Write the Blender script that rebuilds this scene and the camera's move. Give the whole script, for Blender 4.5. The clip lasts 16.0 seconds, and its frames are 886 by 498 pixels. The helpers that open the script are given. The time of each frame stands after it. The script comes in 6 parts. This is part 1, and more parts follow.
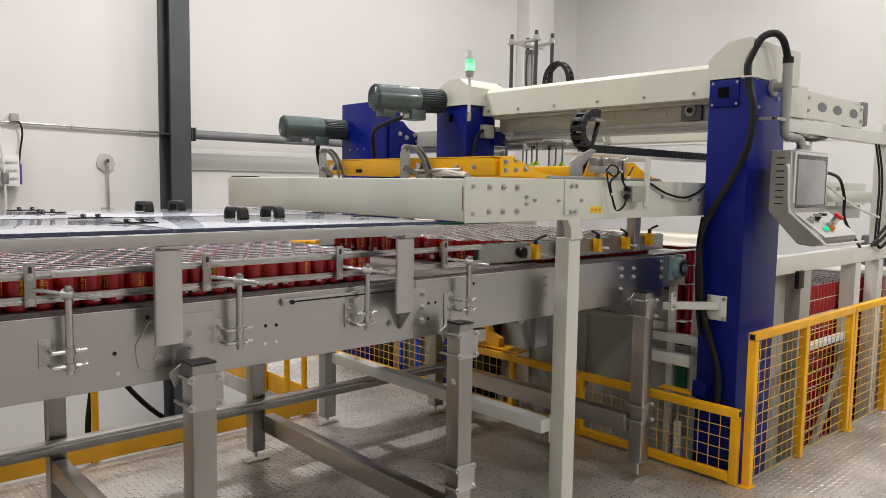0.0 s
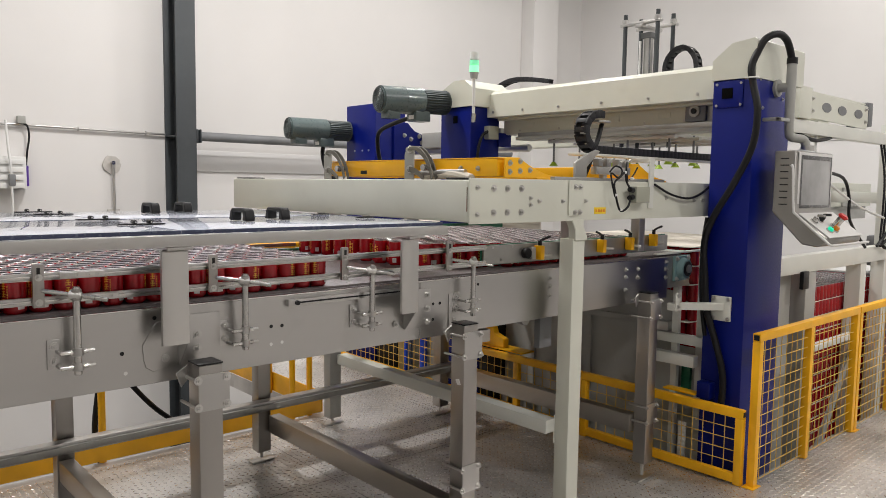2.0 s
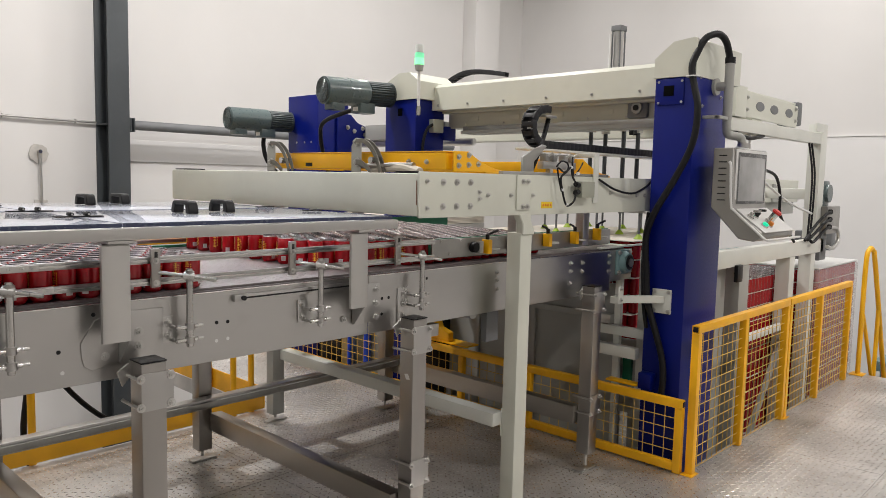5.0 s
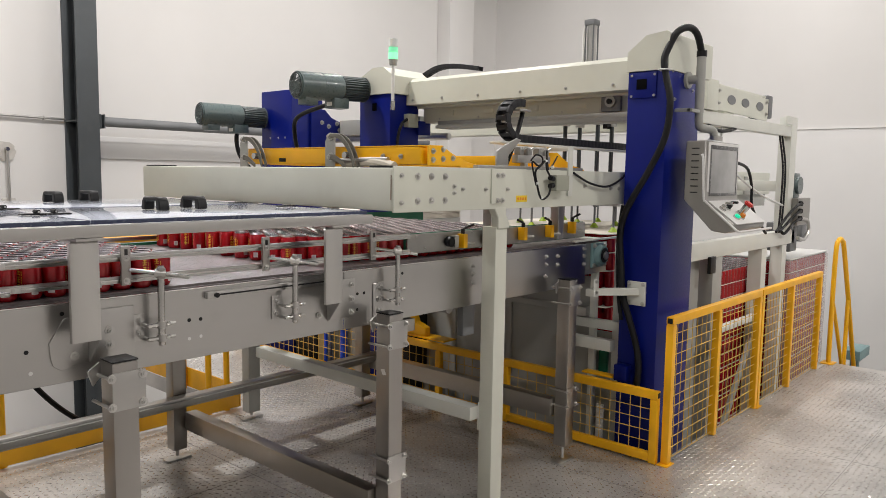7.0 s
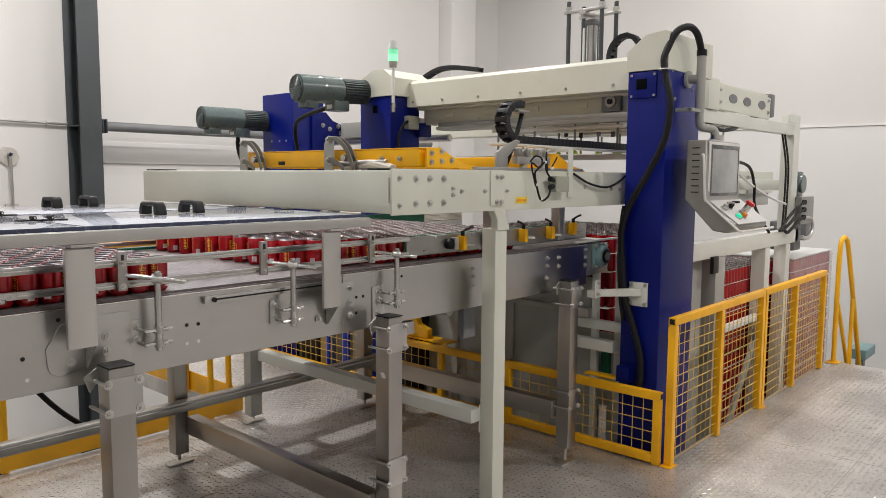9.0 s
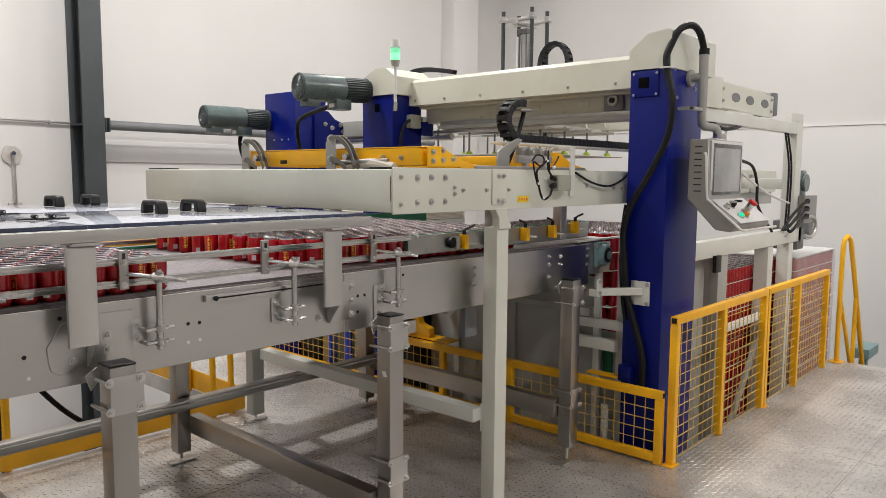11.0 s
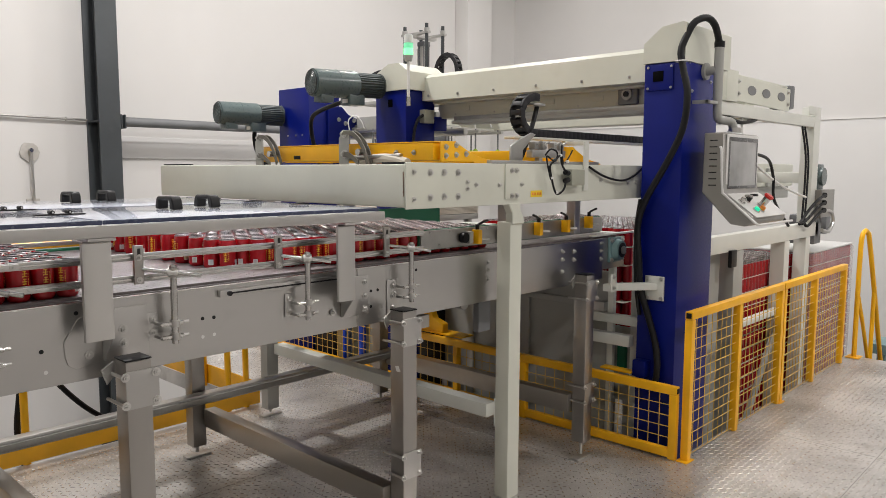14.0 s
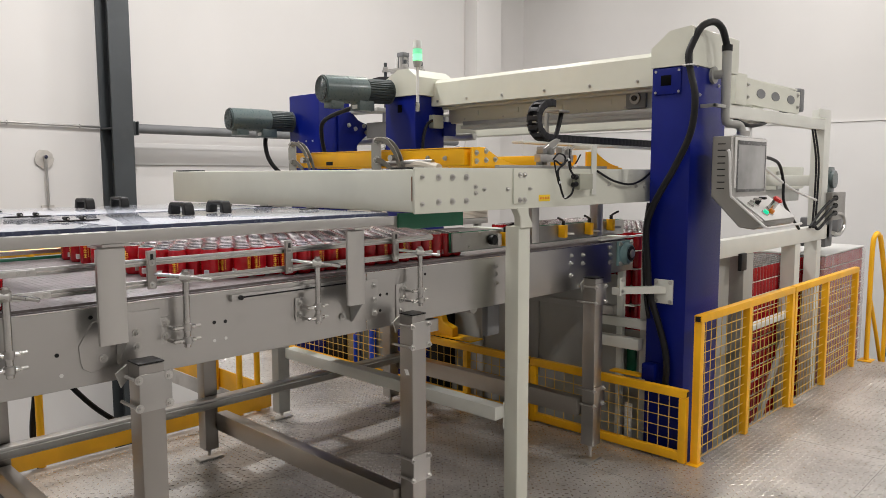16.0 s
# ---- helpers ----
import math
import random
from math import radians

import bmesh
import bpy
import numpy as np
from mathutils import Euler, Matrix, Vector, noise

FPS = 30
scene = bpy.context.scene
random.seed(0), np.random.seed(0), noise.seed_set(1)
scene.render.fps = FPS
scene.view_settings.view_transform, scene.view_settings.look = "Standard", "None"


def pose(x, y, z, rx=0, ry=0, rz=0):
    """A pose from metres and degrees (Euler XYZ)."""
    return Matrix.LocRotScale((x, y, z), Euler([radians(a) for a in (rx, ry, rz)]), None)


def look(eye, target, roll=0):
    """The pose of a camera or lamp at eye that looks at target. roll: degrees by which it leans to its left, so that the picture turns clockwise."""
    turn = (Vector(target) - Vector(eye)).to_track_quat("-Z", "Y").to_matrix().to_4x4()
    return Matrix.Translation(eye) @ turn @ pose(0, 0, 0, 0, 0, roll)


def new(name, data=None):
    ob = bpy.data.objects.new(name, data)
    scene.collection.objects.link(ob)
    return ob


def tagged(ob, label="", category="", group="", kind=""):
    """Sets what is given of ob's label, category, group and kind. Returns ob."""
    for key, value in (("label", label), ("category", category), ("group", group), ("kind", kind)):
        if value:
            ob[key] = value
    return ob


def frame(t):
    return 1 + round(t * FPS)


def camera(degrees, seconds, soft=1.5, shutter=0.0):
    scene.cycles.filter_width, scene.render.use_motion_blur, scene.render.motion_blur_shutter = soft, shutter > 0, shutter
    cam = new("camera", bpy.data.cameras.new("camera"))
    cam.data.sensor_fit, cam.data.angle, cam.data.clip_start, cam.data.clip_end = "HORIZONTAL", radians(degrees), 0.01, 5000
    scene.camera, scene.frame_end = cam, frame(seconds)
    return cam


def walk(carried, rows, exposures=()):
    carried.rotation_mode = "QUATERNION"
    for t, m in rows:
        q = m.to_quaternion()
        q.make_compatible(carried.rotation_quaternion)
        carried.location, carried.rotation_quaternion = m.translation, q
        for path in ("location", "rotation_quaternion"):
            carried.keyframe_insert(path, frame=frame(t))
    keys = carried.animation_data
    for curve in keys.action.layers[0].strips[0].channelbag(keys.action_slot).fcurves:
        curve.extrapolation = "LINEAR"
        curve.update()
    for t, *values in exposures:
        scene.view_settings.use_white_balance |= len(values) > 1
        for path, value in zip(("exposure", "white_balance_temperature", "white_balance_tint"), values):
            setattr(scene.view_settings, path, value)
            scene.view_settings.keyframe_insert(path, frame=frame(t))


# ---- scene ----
cam = camera(62.0, 16.0, soft=0.6)
PATH = [
    (0, (-3.969, -1.788, 1.667), (-2.627, -0.315, 1.492), 0.9),
    (0.5, (-3.973, -1.787, 1.664), (-2.632, -0.313, 1.49), 0.9),
    (1, (-3.975, -1.793, 1.667), (-2.639, -0.315, 1.492), 0.9),
    (1.5, (-3.976, -1.793, 1.666), (-2.643, -0.313, 1.493), 0.8),
    (2, (-3.978, -1.799, 1.667), (-2.645, -0.317, 1.495), 0.8),
    (2.5, (-3.977, -1.798, 1.668), (-2.64, -0.321, 1.498), 0.9),
    (3, (-3.979, -1.799, 1.665), (-2.63, -0.332, 1.497), 0.9),
    (3.5, (-3.979, -1.796, 1.668), (-2.611, -0.347, 1.496), 1.0),
    (4, (-3.989, -1.78, 1.669), (-2.595, -0.358, 1.493), 1.2),
    (6.5, (-3.996, -1.741, 1.666), (-2.502, -0.427, 1.466), 1.1),
    (7, (-3.984, -1.754, 1.664), (-2.493, -0.436, 1.465), 0.9),
    (7.5, (-3.976, -1.763, 1.666), (-2.492, -0.438, 1.465), 0.7),
    (8, (-3.965, -1.762, 1.667), (-2.483, -0.434, 1.467), 0.6),
    (8.5, (-3.962, -1.765, 1.668), (-2.48, -0.436, 1.47), 0.5),
    (9, (-3.958, -1.766, 1.669), (-2.476, -0.438, 1.473), 0.4),
    (11.5, (-3.951, -1.77, 1.669), (-2.476, -0.434, 1.467), 0.4),
    (12, (-3.949, -1.768, 1.669), (-2.476, -0.431, 1.463), 0.4),
    (12.5, (-3.949, -1.764, 1.666), (-2.478, -0.425, 1.459), 0.4),
    (13, (-3.95, -1.767, 1.667), (-2.485, -0.422, 1.457), 0.3),
    (13.5, (-3.95, -1.771, 1.667), (-2.492, -0.417, 1.455), 0.3),
    (14, (-3.949, -1.773, 1.667), (-2.499, -0.412, 1.455), 0.2),
    (14.5, (-3.95, -1.786, 1.669), (-2.507, -0.416, 1.459), 0.1),
    (15, (-3.954, -1.79, 1.673), (-2.517, -0.415, 1.465), 0.0),
    (15.5, (-3.959, -1.798, 1.672), (-2.526, -0.417, 1.468), -0.0),
    (16, (-3.962, -1.8, 1.669), (-2.532, -0.417, 1.469), -0.1),
]
walk(cam, [(t, look(eye, target, roll)) for t, eye, target, roll in PATH])

# ---------- world and lights ----------
world = bpy.data.worlds.new("world")
scene.world = world
world.use_nodes = True
world.node_tree.nodes["Background"].inputs[0].default_value = (0.9, 0.93, 1.0, 1)
world.node_tree.nodes["Background"].inputs[1].default_value = 0.03
scene.view_settings.exposure = 0.08
CEIL = 6.4
# x, y, watts of the round high-bay lamps, unseen; last added to brighten corner walls
LAMPS = [(-6.0, -4.2, 90), (-1.6, -4.2, 95), (3.0, -4.2, 160), (6.2, -3.5, 85), (-6.0, 1.2, 60), (-1.6, 1.2, 30), (3.0, 1.2, 95), (6.0, 1.5, 55), (-5.4, 4.2, 72), (-1.0, 3.9, 203), (2.8, 4.6, 80), (5.6, 5.0, 20)]
for lx, ly, watts in LAMPS:
    ld = bpy.data.lights.new("lamp", "AREA")
    ld.shape, ld.size, ld.energy, ld.color = "DISK", 0.34, watts, (1.0, 0.966, 0.945)
    lo = new("area_lamp", ld)
    lo.matrix_basis = pose(lx, ly, CEIL - 0.32)



# ---------- materials ----------
def material(name, color, rough=0.5, metal=0.0, vary=0.06, scale=3.0, stretch=(1, 1, 1), grain=60.0, bump=0.05, spots=0.0, spot_color=(0.2, 0.17, 0.14), coat=0.0, spec=0.5, swing=0.11):
    m = bpy.data.materials.new(name)
    m.use_nodes = True
    nt = m.node_tree
    n, l = nt.nodes, nt.links
    bsdf = n["Principled BSDF"]
    co = n.new("ShaderNodeTexCoord")
    mp = n.new("ShaderNodeMapping")
    mp.inputs["Scale"].default_value = stretch
    l.new(co.outputs["Object"], mp.inputs["Vector"])
    big = n.new("ShaderNodeTexNoise")
    big.inputs["Scale"].default_value, big.inputs["Detail"].default_value = scale, 4
    fine = n.new("ShaderNodeTexNoise")
    fine.inputs["Scale"].default_value, fine.inputs["Detail"].default_value = grain, 3
    l.new(mp.outputs[0], big.inputs["Vector"])
    l.new(mp.outputs[0], fine.inputs["Vector"])
    ramp = n.new("ShaderNodeValToRGB")
    lo = [max(0, c * (1 - vary * 2)) for c in color]
    hi = [min(1, c * (1 + vary)) for c in color]
    ramp.color_ramp.elements[0].color, ramp.color_ramp.elements[1].color = (*lo, 1), (*hi, 1)
    ramp.color_ramp.elements[0].position, ramp.color_ramp.elements[1].position = 0.3, 0.65
    l.new(big.outputs["Fac"], ramp.inputs["Fac"])
    last = ramp.outputs["Color"]
    if spots:
        sp = n.new("ShaderNodeTexNoise")
        sp.inputs["Scale"].default_value, sp.inputs["Detail"].default_value = 5.5, 8
        l.new(co.outputs["Object"], sp.inputs["Vector"])
        sr = n.new("ShaderNodeMapRange")
        sr.inputs[1].default_value, sr.inputs[2].default_value, sr.inputs[4].default_value = 0.56, 0.75, spots
        l.new(sp.outputs["Fac"], sr.inputs[0])
        mx = n.new("ShaderNodeMixRGB")
        mx.inputs["Color2"].default_value = (*spot_color, 1)
        l.new(sr.outputs[0], mx.inputs["Fac"])
        l.new(last, mx.inputs["Color1"])
        last = mx.outputs["Color"]
    l.new(last, bsdf.inputs["Base Color"])
    rr = n.new("ShaderNodeMapRange")
    rr.inputs[3].default_value, rr.inputs[4].default_value = max(0.03, rough - swing), min(1, rough + swing)
    l.new(fine.outputs["Fac"], rr.inputs[0])
    l.new(rr.outputs[0], bsdf.inputs["Roughness"])
    bsdf.inputs["Metallic"].default_value = metal
    bsdf.inputs["Coat Weight"].default_value = coat
    bsdf.inputs["Specular IOR Level"].default_value = spec
    bp = n.new("ShaderNodeBump")
    bp.inputs["Strength"].default_value, bp.inputs["Distance"].default_value = bump, 0.004
    l.new(fine.outputs["Fac"], bp.inputs["Height"])
    l.new(bp.outputs[0], bsdf.inputs["Normal"])
    return m


def glowing(name, color, strength):
    m = material(name, color, 0.3)
    b = m.node_tree.nodes["Principled BSDF"]
    b.inputs["Emission Color"].default_value, b.inputs["Emission Strength"].default_value = (*color, 1), strength
    return m


M_WALL = material("white_wall_paint", (0.70, 0.685, 0.668), 0.75, vary=0.02, scale=0.6, grain=90, bump=0.04)
M_WALL_B = material("white_wall_panel", (0.69, 0.68, 0.668), 0.55, vary=0.02, scale=0.8, grain=60, bump=0.03)
M_CEIL = material("ceiling_paint", (0.78, 0.77, 0.75), 0.8, vary=0.03)
M_GROUND = material("concrete_ground", (0.36, 0.35, 0.33), 0.5, vary=0.12, scale=1.2, grain=40, spots=0.3)
M_FLOOR = material("worn_steel_plate", (0.58, 0.56, 0.535), 0.36, 0.6, vary=0.2, scale=1.6, grain=35, bump=0.06, spots=0.55, spot_color=(0.33, 0.30, 0.27))
M_TREAD = material("raised_tread_steel", (0.70, 0.68, 0.655), 0.27, 0.8, vary=0.12, scale=3, grain=50)
M_SEAM = material("dark_joint", (0.03, 0.028, 0.026), 0.9)
M_JOINT = material("grimy_sheet_joint", (0.16, 0.15, 0.14), 0.8)
M_ARM = material("dull_grey_arm_steel", (0.20, 0.19, 0.165), 0.38, 0.6, vary=0.1)
M_LIP = material("polished_fold", (0.78, 0.77, 0.75), 0.25, 1.0, vary=0.08, swing=0.05)
M_SLATE = material("slate_blue_paint", (0.10, 0.13, 0.20), 0.45)
M_OLIVE = material("olive_grey_paint", (0.14, 0.13, 0.085), 0.5)
M_BRIGHT_BLUE = material("bright_blue_plastic", (0.01, 0.07, 0.65), 0.35)
M_TAN = material("tan_cabinet_paint", (0.40, 0.29, 0.12), 0.5)
M_JBOX = material("grey_green_enclosure", (0.34, 0.345, 0.28), 0.45, vary=0.06)


def brushed(name, color, along, rough=0.29, **more):
    """Stainless sheet with fine grinding lines along one axis, which draw its reflections out across them."""
    stretch = [0.25 if k == along else 1.0 for k in "xyz"]
    m = material(name, color, rough, 1.0, vary=0.035, scale=3.0, stretch=stretch, grain=90, bump=0.0, swing=0.018, **more)
    nt = m.node_tree
    across = nt.nodes.new("ShaderNodeCombineXYZ")
    for k, v in enumerate([0.0 if k == along else 1.0 for k in "xyz"]):
        across.inputs[k].default_value = v
    b = nt.nodes["Principled BSDF"]
    nt.links.new(across.outputs[0], b.inputs["Tangent"])
    b.inputs["Anisotropic"].default_value = 0.45
    return m


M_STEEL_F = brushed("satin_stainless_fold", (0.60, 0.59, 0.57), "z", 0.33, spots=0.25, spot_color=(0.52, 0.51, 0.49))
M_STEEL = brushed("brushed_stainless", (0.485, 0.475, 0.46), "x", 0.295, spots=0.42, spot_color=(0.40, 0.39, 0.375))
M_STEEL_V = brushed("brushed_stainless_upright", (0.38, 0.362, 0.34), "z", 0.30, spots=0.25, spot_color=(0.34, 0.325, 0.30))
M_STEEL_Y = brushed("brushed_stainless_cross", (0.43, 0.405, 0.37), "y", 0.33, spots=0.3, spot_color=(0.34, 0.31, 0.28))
M_CHROME = material("bright_steel", (0.58, 0.57, 0.55), 0.18, 1.0, vary=0.05, grain=80, bump=0.02)
M_ZINC = material("zinc_plated", (0.55, 0.54, 0.52), 0.33, 0.9, vary=0.1, grain=60)
M_GREY_STEEL = material("grey_plate_steel", (0.40, 0.395, 0.375), 0.42, 0.8, vary=0.12, grain=50, spots=0.2)
M_CREAM = material("cream_machine_paint", (0.63, 0.635, 0.55), 0.36, vary=0.035, scale=2, grain=70, bump=0.025, spots=0.10, spot_color=(0.40, 0.36, 0.28))
M_WHITE_P = material("pale_machine_paint", (0.66, 0.665, 0.61), 0.36, vary=0.04, scale=2, grain=70, bump=0.025)
M_BLUE = material("deep_blue_paint", (0.0012, 0.0075, 0.150), 0.38, vary=0.10, scale=2, grain=80, bump=0.03, spec=0.25)
M_YELLOW = material("yellow_paint", (0.92, 0.47, 0.003), 0.36, vary=0.05, scale=3, grain=80, bump=0.03, spots=0.08, spot_color=(0.35, 0.2, 0.05))
M_YEL_DIRTY = material("yellow_rail_paint", (0.88, 0.44, 0.004), 0.42, vary=0.08, scale=4, grain=60, bump=0.04, spots=0.2, spot_color=(0.3, 0.18, 0.05))
M_WIRE = material("yellow_wire", (0.66, 0.42, 0.07), 0.45, vary=0.1, grain=40)
M_BLACK = material("black_plastic", (0.010, 0.010, 0.011), 0.42, vary=0.1, grain=80, spec=0.3)
# near-black for flat plates that stand in for the shade inside column openings
M_VOID = material("unlit_opening", (0.004, 0.004, 0.004), 0.95, spec=0.05)
M_CHAIN = material("black_nylon_chain", (0.018, 0.018, 0.020), 0.5, vary=0.12, grain=90, spec=0.3)
M_RUBBER = material("black_rubber", (0.006, 0.006, 0.007), 0.48, vary=0.1, grain=50, spec=0.3)
M_DARKCOL = material("dark_grey_column_paint", (0.050, 0.057, 0.062), 0.45, vary=0.10, scale=1.5, grain=50, spots=0.08, spot_color=(0.15, 0.15, 0.15))
M_PIPE = material("grey_pipe", (0.17, 0.175, 0.18), 0.5, vary=0.08)
M_PLASTER = material("grey_patch_plaster", (0.50, 0.475, 0.44), 0.9, vary=0.1, scale=9, grain=50, bump=0.3)
M_MOTOR = material("grey_green_motor_enamel", (0.085, 0.115, 0.115), 0.3, vary=0.08, scale=4, grain=70, coat=0.3)
M_MOTOR_D = material("dark_motor_fins", (0.05, 0.062, 0.062), 0.4, vary=0.12)
M_RED = material("red_can_print", (0.35, 0.004, 0.009), 0.17, 0.25, vary=0.05, scale=20, grain=120, bump=0.01, coat=0.3)
M_LID = material("aluminium_lid", (0.60, 0.57, 0.57), 0.34, 1.0, vary=0.05, scale=20, grain=120)
# aluminium like the lid; the recess's shade is put into this dark colour
M_LID_SHADE = material("shade_dark_lid_panel", (0.06, 0.056, 0.056), 0.6, 0.5, vary=0.06, scale=20, grain=120)
M_GOLD = material("yellow_can_print", (0.72, 0.42, 0.02), 0.4, vary=0.05)
M_CODE = material("pale_code_patch", (0.66, 0.64, 0.62), 0.45)
M_BELT = material("grey_brown_belt", (0.105, 0.088, 0.086), 0.5, vary=0.12, scale=8, stretch=(1, 1, 1), grain=60, bump=0.2)
M_GREEN = material("green_wear_strip", (0.008, 0.13, 0.065), 0.4, vary=0.08)
M_TEAL = material("teal_casting", (0.19, 0.31, 0.32), 0.45, vary=0.1, grain=40)
M_PAD = material("cream_layer_board", (0.68, 0.63, 0.54), 0.7, vary=0.05, scale=6, grain=40)
M_CUP = material("lime_suction_rubber", (0.33, 0.48, 0.03), 0.45, vary=0.08)
M_RED_E = material("red_button", (0.55, 0.02, 0.015), 0.3)
M_ORANGE = material("orange_button", (0.7, 0.22, 0.02), 0.3)
M_SCREEN = material("grey_screen_glass", (0.30, 0.30, 0.295), 0.14, vary=0.10, scale=6, grain=14, bump=0.10, coat=0.4)
M_SCREEN_D = material("dark_screen_border", (0.07, 0.07, 0.07), 0.25)
M_HMI = material("grey_console_paint", (0.30, 0.29, 0.27), 0.35, 0.4, vary=0.06, grain=60)
M_HMI_L = material("pale_console_face", (0.66, 0.65, 0.63), 0.35, vary=0.04, grain=60)
M_PURPLE = material("purple_plastic", (0.09, 0.035, 0.28), 0.4)
M_LABEL = material("yellow_sticker", (0.80, 0.55, 0.015), 0.4, vary=0.03)
M_PANEL = material("grey_housing_panel", (0.36, 0.36, 0.335), 0.5, vary=0.08, scale=1.4, grain=50, spots=0.1)
M_WHITE_PL = material("white_plastic", (0.72, 0.72, 0.70), 0.4, vary=0.03)
M_GREEN_L = glowing("green_lamp_glow", (0.24, 0.95, 0.42), 1.0)
M_GREEN_D = glowing("dim_green_lens", (0.22, 0.80, 0.45), 0.42)
M_GREEN_B = glowing("green_button_glow", (0.01, 0.75, 0.42), 0.45)
M_CLEARW = material("clear_lamp_top", (0.72, 0.74, 0.72), 0.3, vary=0.03)


def clear_sheet():
    m = bpy.data.materials.new("clear_acrylic")
    m.use_nodes = True
    b = m.node_tree.nodes["Principled BSDF"]
    b.inputs["Base Color"].default_value = (0.74, 0.77, 0.84, 1)
    b.inputs["Roughness"].default_value = 0.06
    b.inputs["Transmission Weight"].default_value = 0.62
    b.inputs["IOR"].default_value = 1.49
    return m


M_CLEAR = clear_sheet()
M_CLEAR_EDGE = material("blue_grey_sheet_edge", (0.045, 0.055, 0.10), 0.25, vary=0.08)


def wrap_film():
    m = bpy.data.materials.new("stretch_film")
    m.use_nodes = True
    n, l = m.node_tree.nodes, m.node_tree.links
    b = n["Principled BSDF"]
    b.inputs["Base Color"].default_value = (0.80, 0.76, 0.76, 1)
    b.inputs["Roughness"].default_value = 0.22
    no = n.new("ShaderNodeTexNoise")
    no.inputs["Scale"].default_value, no.inputs["Detail"].default_value = 7, 5
    mp = n.new("ShaderNodeMapping")
    mp.inputs["Scale"].default_value = (1.5, 1.5, 0.25)
    co = n.new("ShaderNodeTexCoord")
    l.new(co.outputs["Object"], mp.inputs[0])
    l.new(mp.outputs[0], no.inputs["Vector"])
    mr = n.new("ShaderNodeMapRange")
    mr.inputs[3].default_value, mr.inputs[4].default_value = 0.10, 0.46
    l.new(no.outputs["Fac"], mr.inputs[0])
    l.new(mr.outputs[0], b.inputs["Alpha"])
    bp = n.new("ShaderNodeBump")
    bp.inputs["Strength"].default_value, bp.inputs["Distance"].default_value = 0.5, 0.02
    l.new(no.outputs["Fac"], bp.inputs["Height"])
    l.new(bp.outputs[0], b.inputs["Normal"])
    return m


M_FILM = wrap_film()

# ---------- building helpers ----------
ORIGIN = {}


def thing(name, at, label, category, group="", kind=""):
    ob = new(name)
    ob.empty_display_size = 0.1
    ob.location = at
    ORIGIN[ob.name] = Vector(at)
    return tagged(ob, label, category, group, kind)


def finish(name, bm, mats, at, smooth=True):
    me = bpy.data.meshes.new(name)
    bmesh.ops.recalc_face_normals(bm, faces=bm.faces[:])
    if at.length > 0:
        bmesh.ops.translate(bm, verts=bm.verts[:], vec=-at)
    bm.to_mesh(me)
    bm.free()
    for m in (mats if isinstance(mats, (list, tuple)) else [mats]):
        me.materials.append(m)
    if smooth:
        me.polygons.foreach_set("use_smooth", [True] * len(me.polygons))
        me.set_sharp_from_angle(angle=radians(35))
    return me


def part(name, bm, mats, parent, label=""):
    at = ORIGIN[parent.name]
    ob = new(name, finish(name, bm, mats, at))
    ob.parent = parent
    ORIGIN[ob.name] = at
    return tagged(ob, label)


def solo(name, bm, mats, at, label, category, group="", kind=""):
    at = Vector(at)
    ob = new(name, finish(name, bm, mats, at))
    ob.location = at
    ORIGIN[ob.name] = at
    return tagged(ob, label, category, group, kind)


def box(x0, x1, y0, y1, z0, z1, bevel=0.004, bm=None, mi=0):
    own = bmesh.new()
    r = bmesh.ops.create_cube(own, size=1)
    for v in r["verts"]:
        v.co = ((x0 + x1) / 2 + v.co.x * (x1 - x0), (y0 + y1) / 2 + v.co.y * (y1 - y0), (z0 + z1) / 2 + v.co.z * (z1 - z0))
    if bevel:
        bevel = min(bevel, 0.4 * min(abs(x1 - x0), abs(y1 - y0), abs(z1 - z0)))
        bmesh.ops.bevel(own, geom=own.edges[:], offset=bevel, segments=2, affect="EDGES", profile=0.6)
    return join(own, bm, mi)


def join(own, bm, mi=0):
    for f in own.faces:
        f.material_index = mi
    if bm is None:
        return own
    tmp = bpy.data.meshes.new("tmp")
    own.to_mesh(tmp)
    own.free()
    bm.from_mesh(tmp)
    bpy.data.meshes.remove(tmp)
    return bm


def rod(p, q, r, bm=None, seg=14, r2=None, mi=0, bevel=0.0):
    own = bmesh.new()
    p, q = Vector(p), Vector(q)
    d = q - p
    bmesh.ops.create_cone(own, cap_ends=True, segments=seg, radius1=r, radius2=r if r2 is None else r2, depth=d.length)
    if bevel:
        rim = [e for e in own.edges if any(len(f.verts) > 4 for f in e.link_faces)]
        bmesh.ops.bevel(own, geom=rim, offset=bevel, segments=2, affect="EDGES")
    m = Matrix.Translation((p + q) / 2) @ d.to_track_quat("Z", "Y").to_matrix().to_4x4()
    bmesh.ops.transform(own, matrix=m, verts=own.verts[:])
    return join(own, bm, mi)


